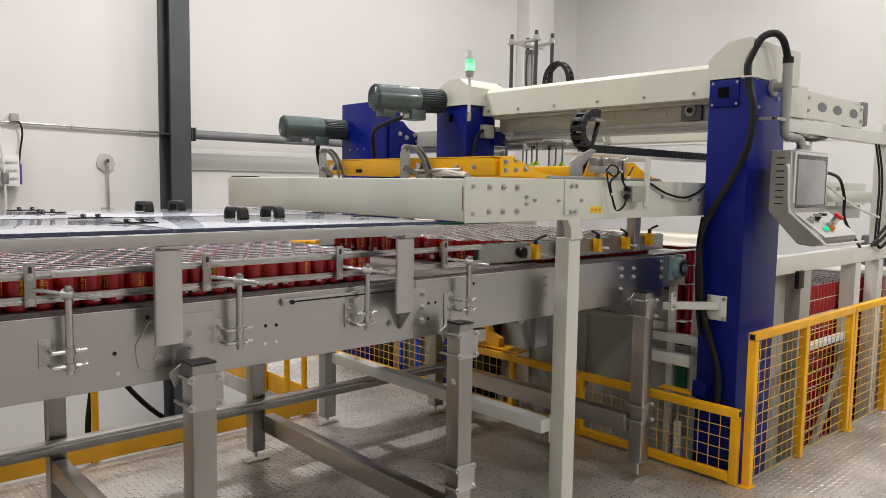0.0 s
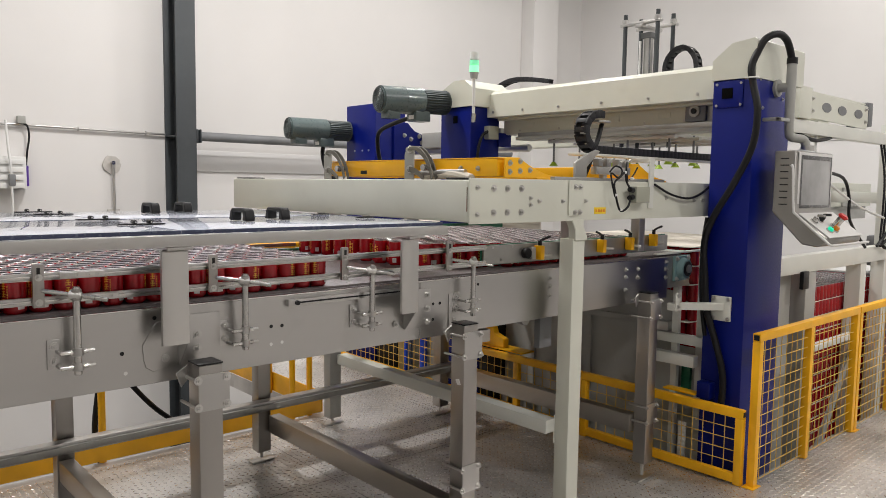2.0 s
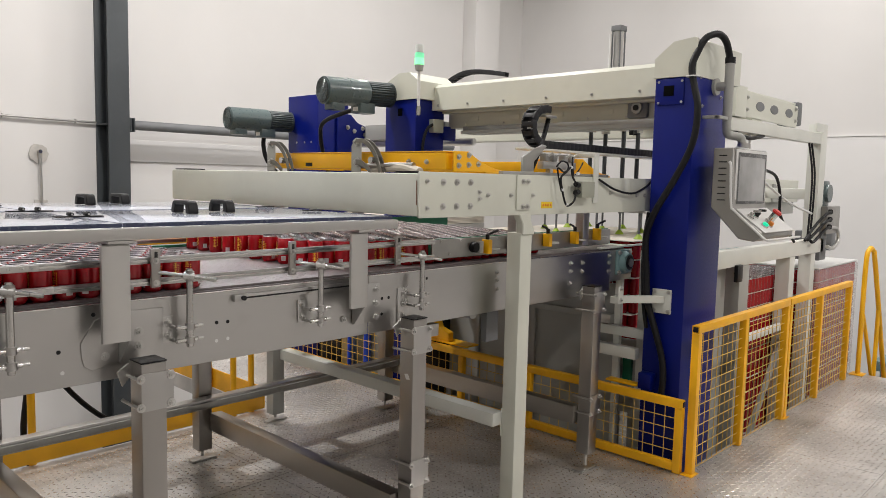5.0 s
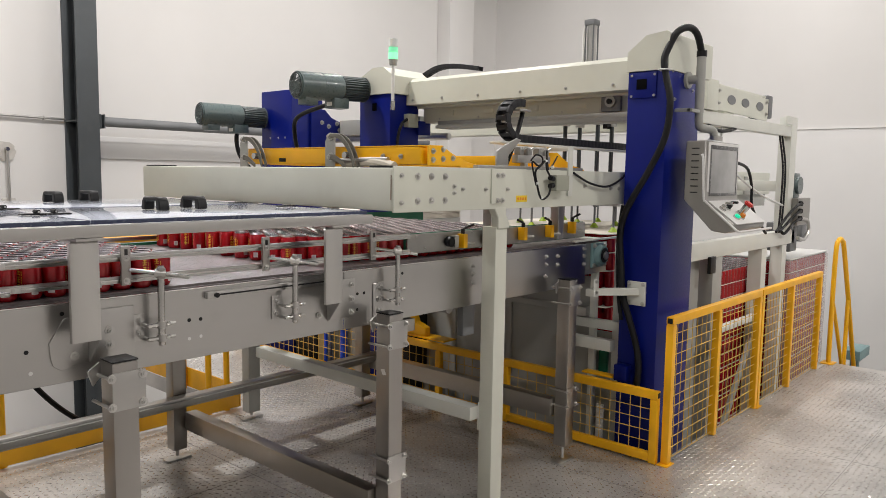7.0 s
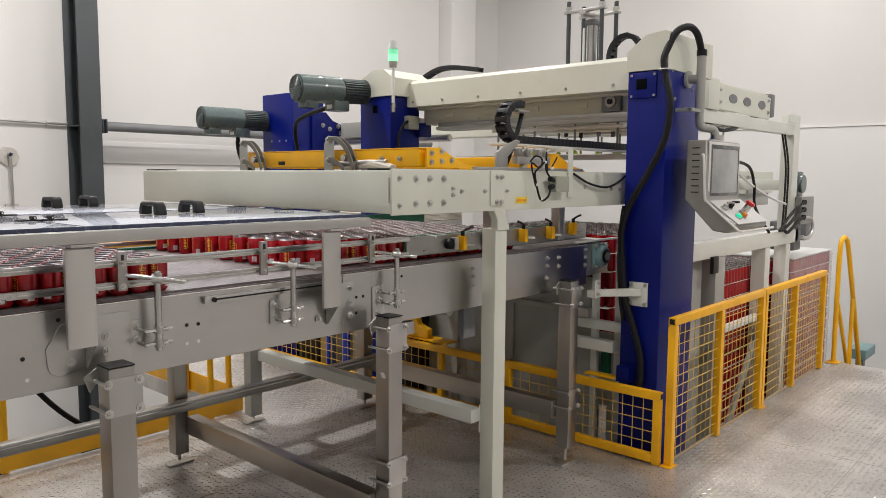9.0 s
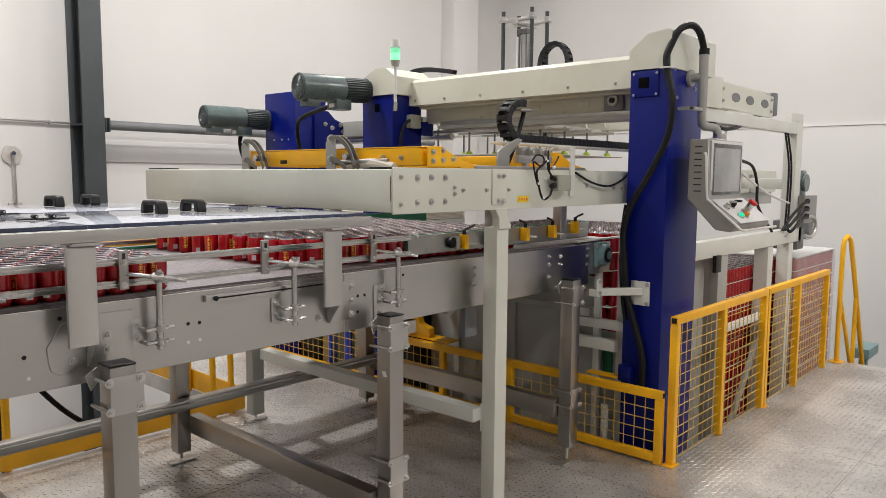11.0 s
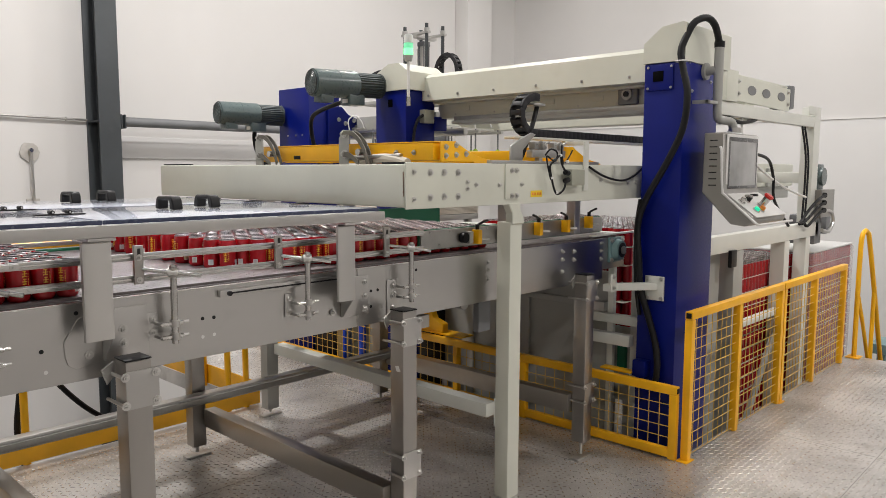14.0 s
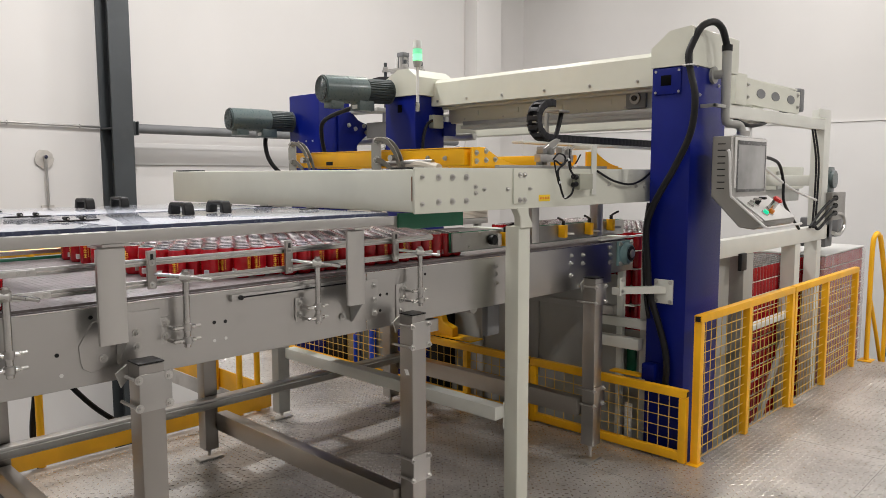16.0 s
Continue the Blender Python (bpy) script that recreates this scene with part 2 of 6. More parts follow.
def prism(outline, axis, a, b, bevel=0.003, bm=None, mi=0):
    """An outline in the two axes other than the given one, pushed from a to b along it."""
    own = bmesh.new()

    def at(u, v, w):
        return {"x": (w, u, v), "y": (u, w, v), "z": (u, v, w)}[axis]
    lo = [own.verts.new(at(u, v, a)) for u, v in outline]
    hi = [own.verts.new(at(u, v, b)) for u, v in outline]
    own.faces.new(lo)
    own.faces.new(hi)
    k = len(outline)
    for i in range(k):
        own.faces.new((lo[i], lo[(i + 1) % k], hi[(i + 1) % k], hi[i]))
    bmesh.ops.recalc_face_normals(own, faces=own.faces[:])
    if bevel:
        bmesh.ops.bevel(own, geom=own.edges[:], offset=bevel, segments=1, affect="EDGES")
    return join(own, bm, mi)


def smooth_path(pts, per=6):
    pts = [Vector(p) for p in pts]
    out = []
    for i in range(len(pts) - 1):
        p0, p1, p2, p3 = pts[max(i - 1, 0)], pts[i], pts[i + 1], pts[min(i + 2, len(pts) - 1)]
        for k in range(per):
            t = k / per
            out.append(0.5 * ((2 * p1) + (p2 - p0) * t + (2 * p0 - 5 * p1 + 4 * p2 - p3) * t * t + (3 * p1 - p0 - 3 * p2 + p3) * t ** 3))
    out.append(pts[-1])
    return out


def hose(pts, r, bm=None, seg=10, per=6, mi=0, flat=None):
    """A tube through the points; flat=(half width, half height, side vector) gives a strap."""
    own = bmesh.new()
    path = smooth_path(pts, per) if per > 1 else [Vector(p) for p in pts]
    rings = []
    up = None
    for i, p in enumerate(path):
        d = (path[min(i + 1, len(path) - 1)] - path[max(i - 1, 0)]).normalized()
        if up is None:
            up = d.orthogonal().normalized()
        up = (up - d * up.dot(d)).normalized()
        side = d.cross(up)
        rings.append([own.verts.new(p + r * (math.cos(a) * up + math.sin(a) * side)) for a in [2 * math.pi * k / seg for k in range(seg)]])
    for a, b in zip(rings, rings[1:]):
        for k in range(seg):
            own.faces.new((a[k], a[(k + 1) % seg], b[(k + 1) % seg], b[k]))
    own.faces.new(rings[0])
    own.faces.new(rings[-1])
    return join(own, bm, mi)


def bolt(p, normal, r=0.009, h=0.010, bm=None, mi=0):
    n = Vector(normal)
    p = Vector(p)
    bm = rod(p - n * 0.002, p + n * 0.003, r * 1.55, bm, 12, mi=mi)
    rod(p + n * 0.002, p + n * h, r, bm, 6, mi=mi)
    rod(p + n * h, p + n * (h + 0.006), r * 0.5, bm, 8, mi=mi)
    return bm


def bolts(parent, spots, normal, r=0.009, h=0.010, label="zinc-plated bolt head"):
    for s in spots:
        part("bolt", bolt(s, normal, r, h), M_ZINC, parent, label)


# ---------- the hall ----------
WALL_Y, WALL_X, LOW = 7.2, 7.6, -2.3


def hall():
    solo("ground", box(-11, WALL_X, -9, WALL_Y, LOW - 0.2, LOW, 0), M_GROUND, (0, 0, LOW), "grey concrete ground below the platform", "floor", kind="structure")
    solo("ceiling", box(-11, WALL_X, -9, WALL_Y, CEIL, CEIL + 0.2, 0), M_CEIL, (0, 0, CEIL), "white painted hall ceiling", "ceiling", kind="structure")
    solo("wall_north", box(-11, WALL_X, WALL_Y, WALL_Y + 0.25, LOW, CEIL, 0), M_WALL, (0, WALL_Y, 0), "white painted hall wall with faint smudges", "wall", kind="structure")
    solo("wall_east", box(WALL_X, WALL_X + 0.25, -9, WALL_Y + 0.25, LOW, CEIL, 0), M_WALL, (WALL_X, 0, 0), "white painted hall wall", "wall", kind="structure")
    solo("wall_south", box(-11, WALL_X + 0.25, -9.25, -9, LOW, CEIL, 0), M_WALL, (0, -9, 0), "white painted hall wall", "wall", kind="structure")
    solo("wall_west", box(-11.25, -11, -9.25, WALL_Y + 0.25, LOW, CEIL, 0), M_WALL, (-11, 0, 0), "white painted hall wall", "wall", kind="structure")
    # boxed pier in the corner and a shallow ledge along each wall
    solo("pier", box(5.9, 6.55, WALL_Y - 0.30, WALL_Y - 0.003, LOW, CEIL, 0.01), M_WALL, (6.2, WALL_Y, 0), "white boxed pier in the hall corner", "pier", kind="structure")
    solo("trim", box(-0.15, 5.85, WALL_Y - 0.025, WALL_Y - 0.003, 1.80, 2.06, 0.006), M_WALL_B, (0, WALL_Y, 1.9), "white sheet ledge along the wall", "trim", kind="structure")
    solo("trim_2", box(WALL_X - 0.035, WALL_X - 0.003, -9, 6.9, LOW, 2.40, 0.008), M_WALL_B, (WALL_X, 0, 0), "white wall panel with a raised top edge", "trim", kind="structure")
    solo("trim_3", box(WALL_X - 0.047, WALL_X - 0.003, -9, 6.9, 2.402, 2.414, 0.004), M_WALL, (WALL_X, 0, 2.4), "white sheet cap along the wall panel", "trim", kind="structure")
    # platform of tread plate
    edge = [(-9, -8), (3.40, -8), (3.40, 0.06), (0.012, 0.06), (0.012, 5.0), (-1.10, 5.0), (-1.10, 2.70), (-9, 2.70)]
    solo("floor", prism(edge, "z", -0.12, 0, 0), M_FLOOR, (0, 0, 0), "worn grey steel tread plate platform floor", "floor", kind="structure")


def treads():
    """Raised lozenges in alternating directions on the tread plate, and the joints between its sheets."""
    rnd = random.Random(4)
    verts, faces = [], []
    pitch = 0.034
    long_, wide, high = 0.0158, 0.0056, 0.0024
    x0, x1, y0, y1 = -3.6, 3.30, -1.9, 4.6
    nx, ny = int((x1 - x0) / pitch), int((y1 - y0) / pitch)
    for i in range(nx):
        for j in range(ny):
            x, y = x0 + (i + 0.5) * pitch, y0 + (j + 0.5) * pitch
            if y > 2.62 and x < -1.0:
                continue
            if y > 0.05 and x > 0.0:
                continue
            a = math.pi / 4 if (i + j) % 2 else -math.pi / 4
            c, s = math.cos(a), math.sin(a)
            # trodden almost flat beside the portal post
            trodden = max(0.0, 1.0 - (((x + 0.75) / 1.25) ** 2 + ((y - 0.55) / 1.05) ** 2) ** 2)
            h = high * rnd.uniform(0.7, 1.1) * (1 - 0.80 * trodden)
            k = len(verts)
            for u, v, w in ((-long_, 0, 0), (0, -wide, 0), (long_, 0, 0), (0, wide, 0), (-long_ * 0.55, 0, h), (long_ * 0.55, 0, h)):
                verts.append((x + u * c - v * s, y + u * s + v * c, w + 0.0003))
            faces += [(k, k + 1, k + 5, k + 4), (k + 1, k + 2, k + 5), (k + 2, k + 3, k + 4, k + 5), (k + 3, k, k + 4)]
    me = bpy.data.meshes.new("tread_lozenges")
    me.from_pydata(verts, [], faces)
    me.materials.append(M_TREAD)
    tagged(new("tread_lozenges", me), "raised bright lozenges of the steel tread plate", "tread pattern", kind="stuff")
    floor = bpy.data.objects["floor"]
    for x in (-3.0, -1.72, -0.44, 0.84, 2.12):
        part("joint", box(x, x + 0.0025, -6, 2.64 if x < 0 else 0.05, 0.0004, 0.0012, 0), M_JOINT, floor)
    for y in (-3.2, -0.78, 1.62):
        part("joint", box(-8, 3.38 if y < 0 else 0.0, y, y + 0.0025, 0.0005, 0.0014, 0), M_JOINT, floor)


def wall_things():
    y = WALL_Y
    # H-section column
    col = thing("steel_column", (-0.32, y - 0.22, LOW), "dark grey painted steel H-column against the wall", "column", kind="structure")
    part("flange", box(-0.465, -0.225, y - 0.385, y - 0.365, LOW, CEIL, 0.003), M_DARKCOL, col)
    part("flange", box(-0.465, -0.225, y - 0.035, y - 0.015, LOW, CEIL, 0.003), M_DARKCOL, col)
    part("web", box(-0.352, -0.338, y - 0.364, y - 0.036, LOW, CEIL, 0.002), M_DARKCOL, col)
    part("stiffener", box(-0.46, -0.353, y - 0.364, y - 0.036, 2.205, 2.22, 0.002), M_DARKCOL, col)
    part("end_plate", box(-0.337, -0.201, y - 0.28, y - 0.26, 2.19, 2.25, 0.002), M_DARKCOL, col)
    # tie pipe with end flange
    tie = thing("tie_pipe", (0.05, y - 0.27, 2.2), "grey steel tie pipe with a flanged end", "pipe")
    part("flange", box(-0.20, -0.185, y - 0.34, y - 0.20, 2.14, 2.30, 0.004), M_DARKCOL, tie)
    part("flange", box(-0.155, -0.14, y - 0.34, y - 0.20, 2.14, 2.30, 0.004), M_DARKCOL, tie)
    part("flange_web", box(-0.1845, -0.1555, y - 0.29, y - 0.25, 2.15, 2.29, 0.003), M_DARKCOL, tie)
    part("pipe", rod((-0.1395, y - 0.27, 2.22), (5.4, y - 0.27, 2.22), 0.056, seg=20), M_PIPE, tie)
    # thin conduit
    con = thing("conduit", (-4, y - 0.03, 2.27), "thin grey conduit clipped to the wall", "conduit")
    part("pipe", rod((-6.5, y - 0.035, 2.30), (-0.466, y - 0.035, 2.234), 0.013), M_ZINC, con)
    for x in (-4.6, -3.6, -2.6, -1.45, -0.7):
        part("clip", box(x, x + 0.012, y - 0.055, y - 0.004, 2.212 + (-0.53 - x) * 0.0109, 2.257 + (-0.53 - x) * 0.0109, 0.003), M_ZINC, con)
    jb = thing("junction_box", (-1.99, y - 0.05, 2.32), "small grey junction box with a black cable", "junction box")
    part("body", box(-2.056, -1.980, y - 0.08, y - 0.004, 2.262, 2.345, 0.008), M_PANEL, jb)
    part("cable", hose([(-2.0, y - 0.06, 2.265), (-1.965, y - 0.07, 2.235), (-1.952, y - 0.07, 2.12), (-1.975, y - 0.07, 1.97), (-1.99, y - 0.06, 1.80)], 0.010), M_RUBBER, jb)
    # plaster patch with a small pipe
    rnd = random.Random(2)
    bm = bmesh.new()
    ring = [bm.verts.new((-1.09 + (0.100 + rnd.uniform(-0.008, 0.008)) * math.cos(a), y - 0.006, 1.852 + (0.105 + rnd.uniform(-0.010, 0.010)) * math.sin(a))) for a in [2 * math.pi * i / 22 for i in range(22)]]
    f = bm.faces.new(ring)
    ex = bmesh.ops.extrude_face_region(bm, geom=[f])
    bmesh.ops.translate(bm, verts=[v for v in ex["geom"] if isinstance(v, bmesh.types.BMVert)], vec=(0, -0.012, 0))
    pp = thing("wall_pipe_stub", (-1.07, y - 0.03, 1.7), "thin steel pipe stub dropping from a grey plaster patch", "pipe")
    part("plaster_patch", bm, M_PLASTER, pp, "rough grey plaster patch")
    part("pipe", rod((-1.085, y - 0.05, 1.87), (-1.08, y - 0.05, 1.33), 0.016), M_ZINC, pp)
    part("elbow", rod((-1.085, y - 0.005, 1.875), (-1.085, y - 0.07, 1.875), 0.021), M_CHROME, pp)
    part("saddle", box(-1.15, -1.01, y - 0.03, y - 0.004, 1.30, 1.34, 0.012), M_PLASTER, pp, "plaster blob at the pipe's foot")
    # white ribbed cabinet with a purple edge
    cab = thing("wall_cabinet", (-2.1, y - 0.1, 1.7), "white ribbed wall unit with a purple plastic edge", "wall unit")
    part("body", box(-2.75, -2.012, y - 0.18, y - 0.01, 1.565, 1.907, 0.008), M_WHITE_PL, cab)
    for k in range(4):
        part("slat", box(-2.74, -2.04, y - 0.20, y - 0.182, 1.575 + k * 0.083, 1.628 + k * 0.083, 0.005), M_WHITE_PL, cab)
    part("edge_strip", box(-2.008, -1.982, y - 0.14, y - 0.02, 1.596, 1.816, 0.005), M_PURPLE, cab, "purple plastic strip")
    part("hose", hose([(-2.2, y - 0.22, 2.28), (-2.19, y - 0.24, 2.0), (-2.17, y - 0.24, 1.75), (-2.16, y - 0.22, 1.2)], 0.012), M_WHITE_PL, cab)
    part("handle", box(-2.19, -2.13, y - 0.26, y - 0.2, 1.60, 1.72, 0.01), M_PIPE, cab)


def ceiling_lights():
    for lx, ly, _ in LAMPS:
        cl = thing("ceiling_light", (lx, ly, CEIL - 0.2), "round white high-bay lamp hung under the ceiling", "ceiling light", "hall lamps")
        part("housing", rod((lx, ly, CEIL - 0.30), (lx, ly, CEIL - 0.16), 0.26, r2=0.12, seg=28), M_WHITE_PL, cl)
        part("hanger", rod((lx, ly, CEIL - 0.16), (lx, ly, CEIL), 0.012), M_ZINC, cl)


# ---------- yellow guards and rails ----------
def mesh_panel(parent, axis, a0, a1, c, z0, z1, step=0.070, rise=0.064, wr=0.0026):
    """Welded wire grid between the frame bars: upright and level wires, each a part."""
    k = max(2, round((a1 - a0) / step))
    for i in range(1, k):
        a = a0 + (a1 - a0) * i / k
        p, q = ((a, c, z0), (a, c, z1)) if axis == "x" else ((c, a, z0), (c, a, z1))
        part("wire", rod(p, q, wr, seg=6), M_WIRE, parent)
    k = max(2, round((z1 - z0) / rise))
    for i in range(0 if z0 < 0.04 else 1, k):
        z = z0 + (z1 - z0) * i / k
        p, q = ((a0, c - 0.004, z), (a1, c - 0.004, z)) if axis == "x" else ((c - 0.004, a0, z), (c - 0.004, a1, z))
        part("wire", rod(p, q, wr, seg=6), M_WIRE, parent)


def fences():
    lab = "yellow steel guard fence panel with wire mesh"
    zt = 0.875
    for a0, a1 in ((0.0, 1.50), (1.515, 3.06)):
        f = thing("fence_panel", ((a0 + a1) / 2, 0.02, 0), lab, "fence", "guard fence panels")
        mid = (a0 + a1) / 2 - 0.06
        for x in (a0, mid, a1 - 0.045):
            part("post", box(x, x + 0.045, 0.0, 0.045, 0.002, zt - 0.046, 0.004), M_YEL_DIRTY, f)
        part("top_rail", box(a0, a1, 0.0, 0.045, zt - 0.045, zt, 0.004), M_YEL_DIRTY, f)
        part("end_cap", box(a0 - 0.002, a0 + 0.001, 0.007, 0.038, zt - 0.038, zt - 0.007, 0.001), M_BLACK, f, "open black tube end")
        mesh_panel(f, "x", a0 + 0.045, mid, 0.026, 0.022, zt - 0.045)
        mesh_panel(f, "x", mid + 0.045, a1 - 0.045, 0.026, 0.022, zt - 0.045)
        part("foot_plate", box(a0 - 0.035, a0 + 0.06, -0.015, 0.055, 0.001, 0.006, 0.001), M_YEL_DIRTY, f)
    for a0, a1, zt in ((0.06, 1.18, 0.436), (1.195, 2.26, 0.436), (2.275, 4.4, 0.875)):
        f = thing("low_fence_panel", (-0.02, (a0 + a1) / 2, 0), "low yellow mesh guard panel along the lift", "fence", "low guard panels")
        tall = zt > 0.5
        mid = a0 + (a1 - a0) * 0.52
        for y in (a0, a1 - 0.045) if tall else (a0, mid, a1 - 0.045):
            part("post", box(-0.04, 0.0, y, y + 0.045, 0.002, zt - 0.051, 0.004), M_YEL_DIRTY, f)
        part("top_rail", box(-0.04, 0.0, a0, a1, zt - 0.05, zt, 0.004), M_YEL_DIRTY, f)
        part("bottom_rail", box(-0.04, 0.0, a0 + 0.045, a1 - 0.045, 0.012, 0.062, 0.004), M_YEL_DIRTY, f)
        mesh_panel(f, "y", a0 + 0.045, a1 - 0.045 if tall else mid, -0.02, 0.062, zt - 0.05)
        if not tall:
            mesh_panel(f, "y", mid + 0.045, a1 - 0.045, -0.02, 0.062, zt - 0.05)
        part("end_cap", box(-0.034, -0.006, a0 - 0.002, a0 + 0.001, zt - 0.040, zt - 0.010, 0.001), M_BLACK, f, "open black tube end")


def handrails():
    r = thing("handrail", (-1.1, 2.72, 0), "yellow steel platform handrail with toe board", "handrail")
    part("toe_board", box(-9, -1.12, 2.675, 2.683, 0.015, 0.165, 0.002), M_YEL_DIRTY, r)
    part("toe_board", box(-1.118, -1.11, 2.675, 4.9, 0.015, 0.165, 0.002), M_YEL_DIRTY, r)
    for x in (-6.2, -4.4, -2.62, -1.34, -1.20):
        part("post", rod((x, 2.71, 0.0), (x, 2.71, 1.23), 0.021, seg=16), M_YELLOW, r)
    for y in (3.4, 4.6):
        part("post", rod((-1.14, y, 0.0), (-1.14, y, 1.23), 0.021, seg=16), M_YELLOW, r)
    part("top_rail", rod((-9, 2.71, 1.24), (-1.14, 2.71, 1.24), 0.021, seg=16), M_YELLOW, r)
    part("top_rail", hose([(-1.20, 2.71, 1.24), (-1.15, 2.74, 1.24), (-1.14, 2.80, 1.24), (-1.14, 4.9, 1.24)], 0.021, seg=14), M_YELLOW, r)
    part("mid_rail", rod((-9, 2.71, 0.62), (-1.34, 2.71, 0.62), 0.016), M_YELLOW, r)
    # ladder rails at the far platform edge
    l = thing("ladder_handrail", (3.39, -0.1, 0), "yellow bent-tube handrail of a ladder at the platform edge", "ladder")
    part("rail", hose([(3.36, -0.015, 0.0), (3.37, -0.012, 0.55), (3.38, -0.012, 1.02), (3.42, -0.02, 1.13), (3.50, -0.03, 1.12), (3.60, -0.04, 0.95), (4.25, -0.06, -0.35), (4.7, -0.07, -1.2)], 0.021, seg=14), M_YELLOW, l)
    part("rail", hose([(3.37, -0.02, 0.55), (3.6, -0.03, 0.18), (3.9, -0.05, -0.40), (4.4, -0.05, -1.3)], 0.017, seg=12), M_YELLOW, l)
    part("post", rod((3.80, -0.045, 0.60), (3.78, -0.05, -0.3), 0.019), M_YELLOW, l)
    part("base_plate", box(3.29, 3.43, -0.07, 0.04, 0.001, 0.008, 0.001), M_YELLOW, l)


# ---------- can conveyor ----------
def foot(parent, x, y, z):
    part("foot", rod((x, y, 0.022), (x, y, z + 0.02), 0.010, box(x - 0.075, x + 0.075, y - 0.03, y + 0.03, 0.001, 0.012, 0.003)), M_ZINC, parent, "threaded levelling foot on a plate")


def leg_clamp(parent, x, y, w, z):
    h = w / 2
    c = part("clamp", box(x - h - 0.004, x + h + 0.02, y - h - 0.008, y - h - 0.002, z - 0.09, z + 0.03, 0.002), M_STEEL, parent, "stainless clamp plate with through bolts")
    for zz in (z - 0.075, z + 0.015):
        part("tie_rod", rod((x - h - 0.012, y - h - 0.010, zz), (x - h - 0.012, y + h + 0.03, zz), 0.0055), M_ZINC, c)
        part("bolt", bolt((x + h + 0.010, y - h - 0.008, zz), (0, -1, 0), 0.009), M_ZINC, c)
        part("bolt", bolt((x - h - 0.006, y - h - 0.008, zz), (0, -1, 0), 0.009), M_ZINC, c)


def conveyor():
    c = thing("can_conveyor", (-2.0, 1.35, 0), "stainless steel can conveyor with a grey-brown plastic belt", "conveyor")
    yf, yb, zb, zt = 0.60, 2.08, 1.005, 1.252
    # near side plates with a folded top lip
    for x0, x1 in ((-6.5, -1.952), (-1.948, 0.02)):
        part("side_plate", prism([(yf, zb), (yf + 0.005, zb), (yf + 0.005, zt - 0.004), (yf + 0.0285, zt - 0.004), (yf + 0.0285, zt), (yf, zt)], "x", x0, x1, 0.0012), M_STEEL, c, "brushed stainless side plate")
    part("side_plate", box(0.022, 0.28, yf + 0.001, yf + 0.012, 1.06, 1.255, 0.003), M_GREY_STEEL, c)
    part("side_plate", box(-6.5, 0.28, yb - 0.006, yb, zb, zt, 0.002), M_STEEL, c)
    part("splice_plate", box(-1.785, -1.715, yf - 0.005, yf - 0.0005, 1.03, 1.186, 0.002), M_STEEL, c)
    # belt: plastic links across the width, with narrow gaps
    own_v, own_f = [], []
    n = 270
    for i in range(n):
        x = -6.5 + i * 0.0249
        k = len(own_v)
        own_v += [(x, yf + 0.030, 1.266), (x + 0.0241, yf + 0.030, 1.266), (x + 0.0241, yb - 0.02, 1.266), (x, yb - 0.02, 1.266),
                  (x - 0.001, yf + 0.030, 1.252), (x + 0.0244, yf + 0.030, 1.252), (x + 0.0244, yb - 0.02, 1.252), (x - 0.001, yb - 0.02, 1.252)]
        own_f += [(k, k + 1, k + 2, k + 3), (k, k + 4, k + 5, k + 1), (k + 1, k + 5, k + 6, k + 2), (k + 3, k + 7, k + 4, k), (k + 4, k + 7, k + 6, k + 5)]
    me = bpy.data.meshes.new("belt")
    me.from_pydata([(x + 2.0, y - 1.35, z) for x, y, z in own_v], [], own_f)
    me.materials.append(M_BELT)
    ob = new("belt", me)
    ob.parent = c
    tagged(ob, "grey-brown plastic link belt", kind="stuff")
    part("wear_strip", box(-6.5, 0.25, yf + 0.019, yf + 0.029, zt + 0.0005, zt + 0.006, 0.002), M_BELT, c, "dark slide strip")
    part("bright_lip", box(-6.5, 0.02, yf - 0.0008, yf + 0.012, zt + 0.0002, zt + 0.004, 0.0015), M_LIP, c, "bright folded edge")
    part("green_strip", box(-6.5, -0.2, yb - 0.018, yb + 0.002, zt + 0.001, zt + 0.028, 0.003), M_GREEN, c, "green plastic guide strip")
    # legs
    w = 0.082
    for x, z in ((-5.6, 1.08), (-2.962, 1.082), (-1.785, 1.075), (-0.355, 1.085)):
        y = 0.49
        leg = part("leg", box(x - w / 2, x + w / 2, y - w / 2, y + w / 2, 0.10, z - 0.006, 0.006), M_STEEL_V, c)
        part("cap", box(x - w / 2 - 0.001, x + w / 2 + 0.001, y - w / 2 - 0.001, y + w / 2 + 0.001, z - 0.0055, z, 0.002), M_BLACK, leg, "black plastic leg cap")
        foot(leg, x, y, 0.10)
        leg_clamp(leg, x, y, w, z - 0.065)
        leg_clamp(leg, x, y, w * 0.96, 0.42)
        if x == -1.785:
            part("sticker", prism([(y - 0.024, 0.809), (y - 0.012, 0.832), (y + 0.010, 0.829), (y - 0.002, 0.806)], "x", x - w / 2 - 0.0015, x - w / 2 - 0.0005, 0), M_WHITE_PL, leg, "white diamond sticker")
        part("bracket", prism([(x - w / 2 - 0.045, z - 0.035), (x - w / 2 - 0.006, z - 0.01), (x - w / 2 - 0.006, z - 0.06), (x - w / 2 - 0.028, z - 0.085)], "y", y + 0.03, y + 0.038, 0.0015), M_STEEL, leg)
    for x in (-5.6, -2.98, -1.89, -0.45):
        y = 2.13
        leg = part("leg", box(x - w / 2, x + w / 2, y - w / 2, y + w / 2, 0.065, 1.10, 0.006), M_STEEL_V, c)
        foot(leg, x, y, 0.065)
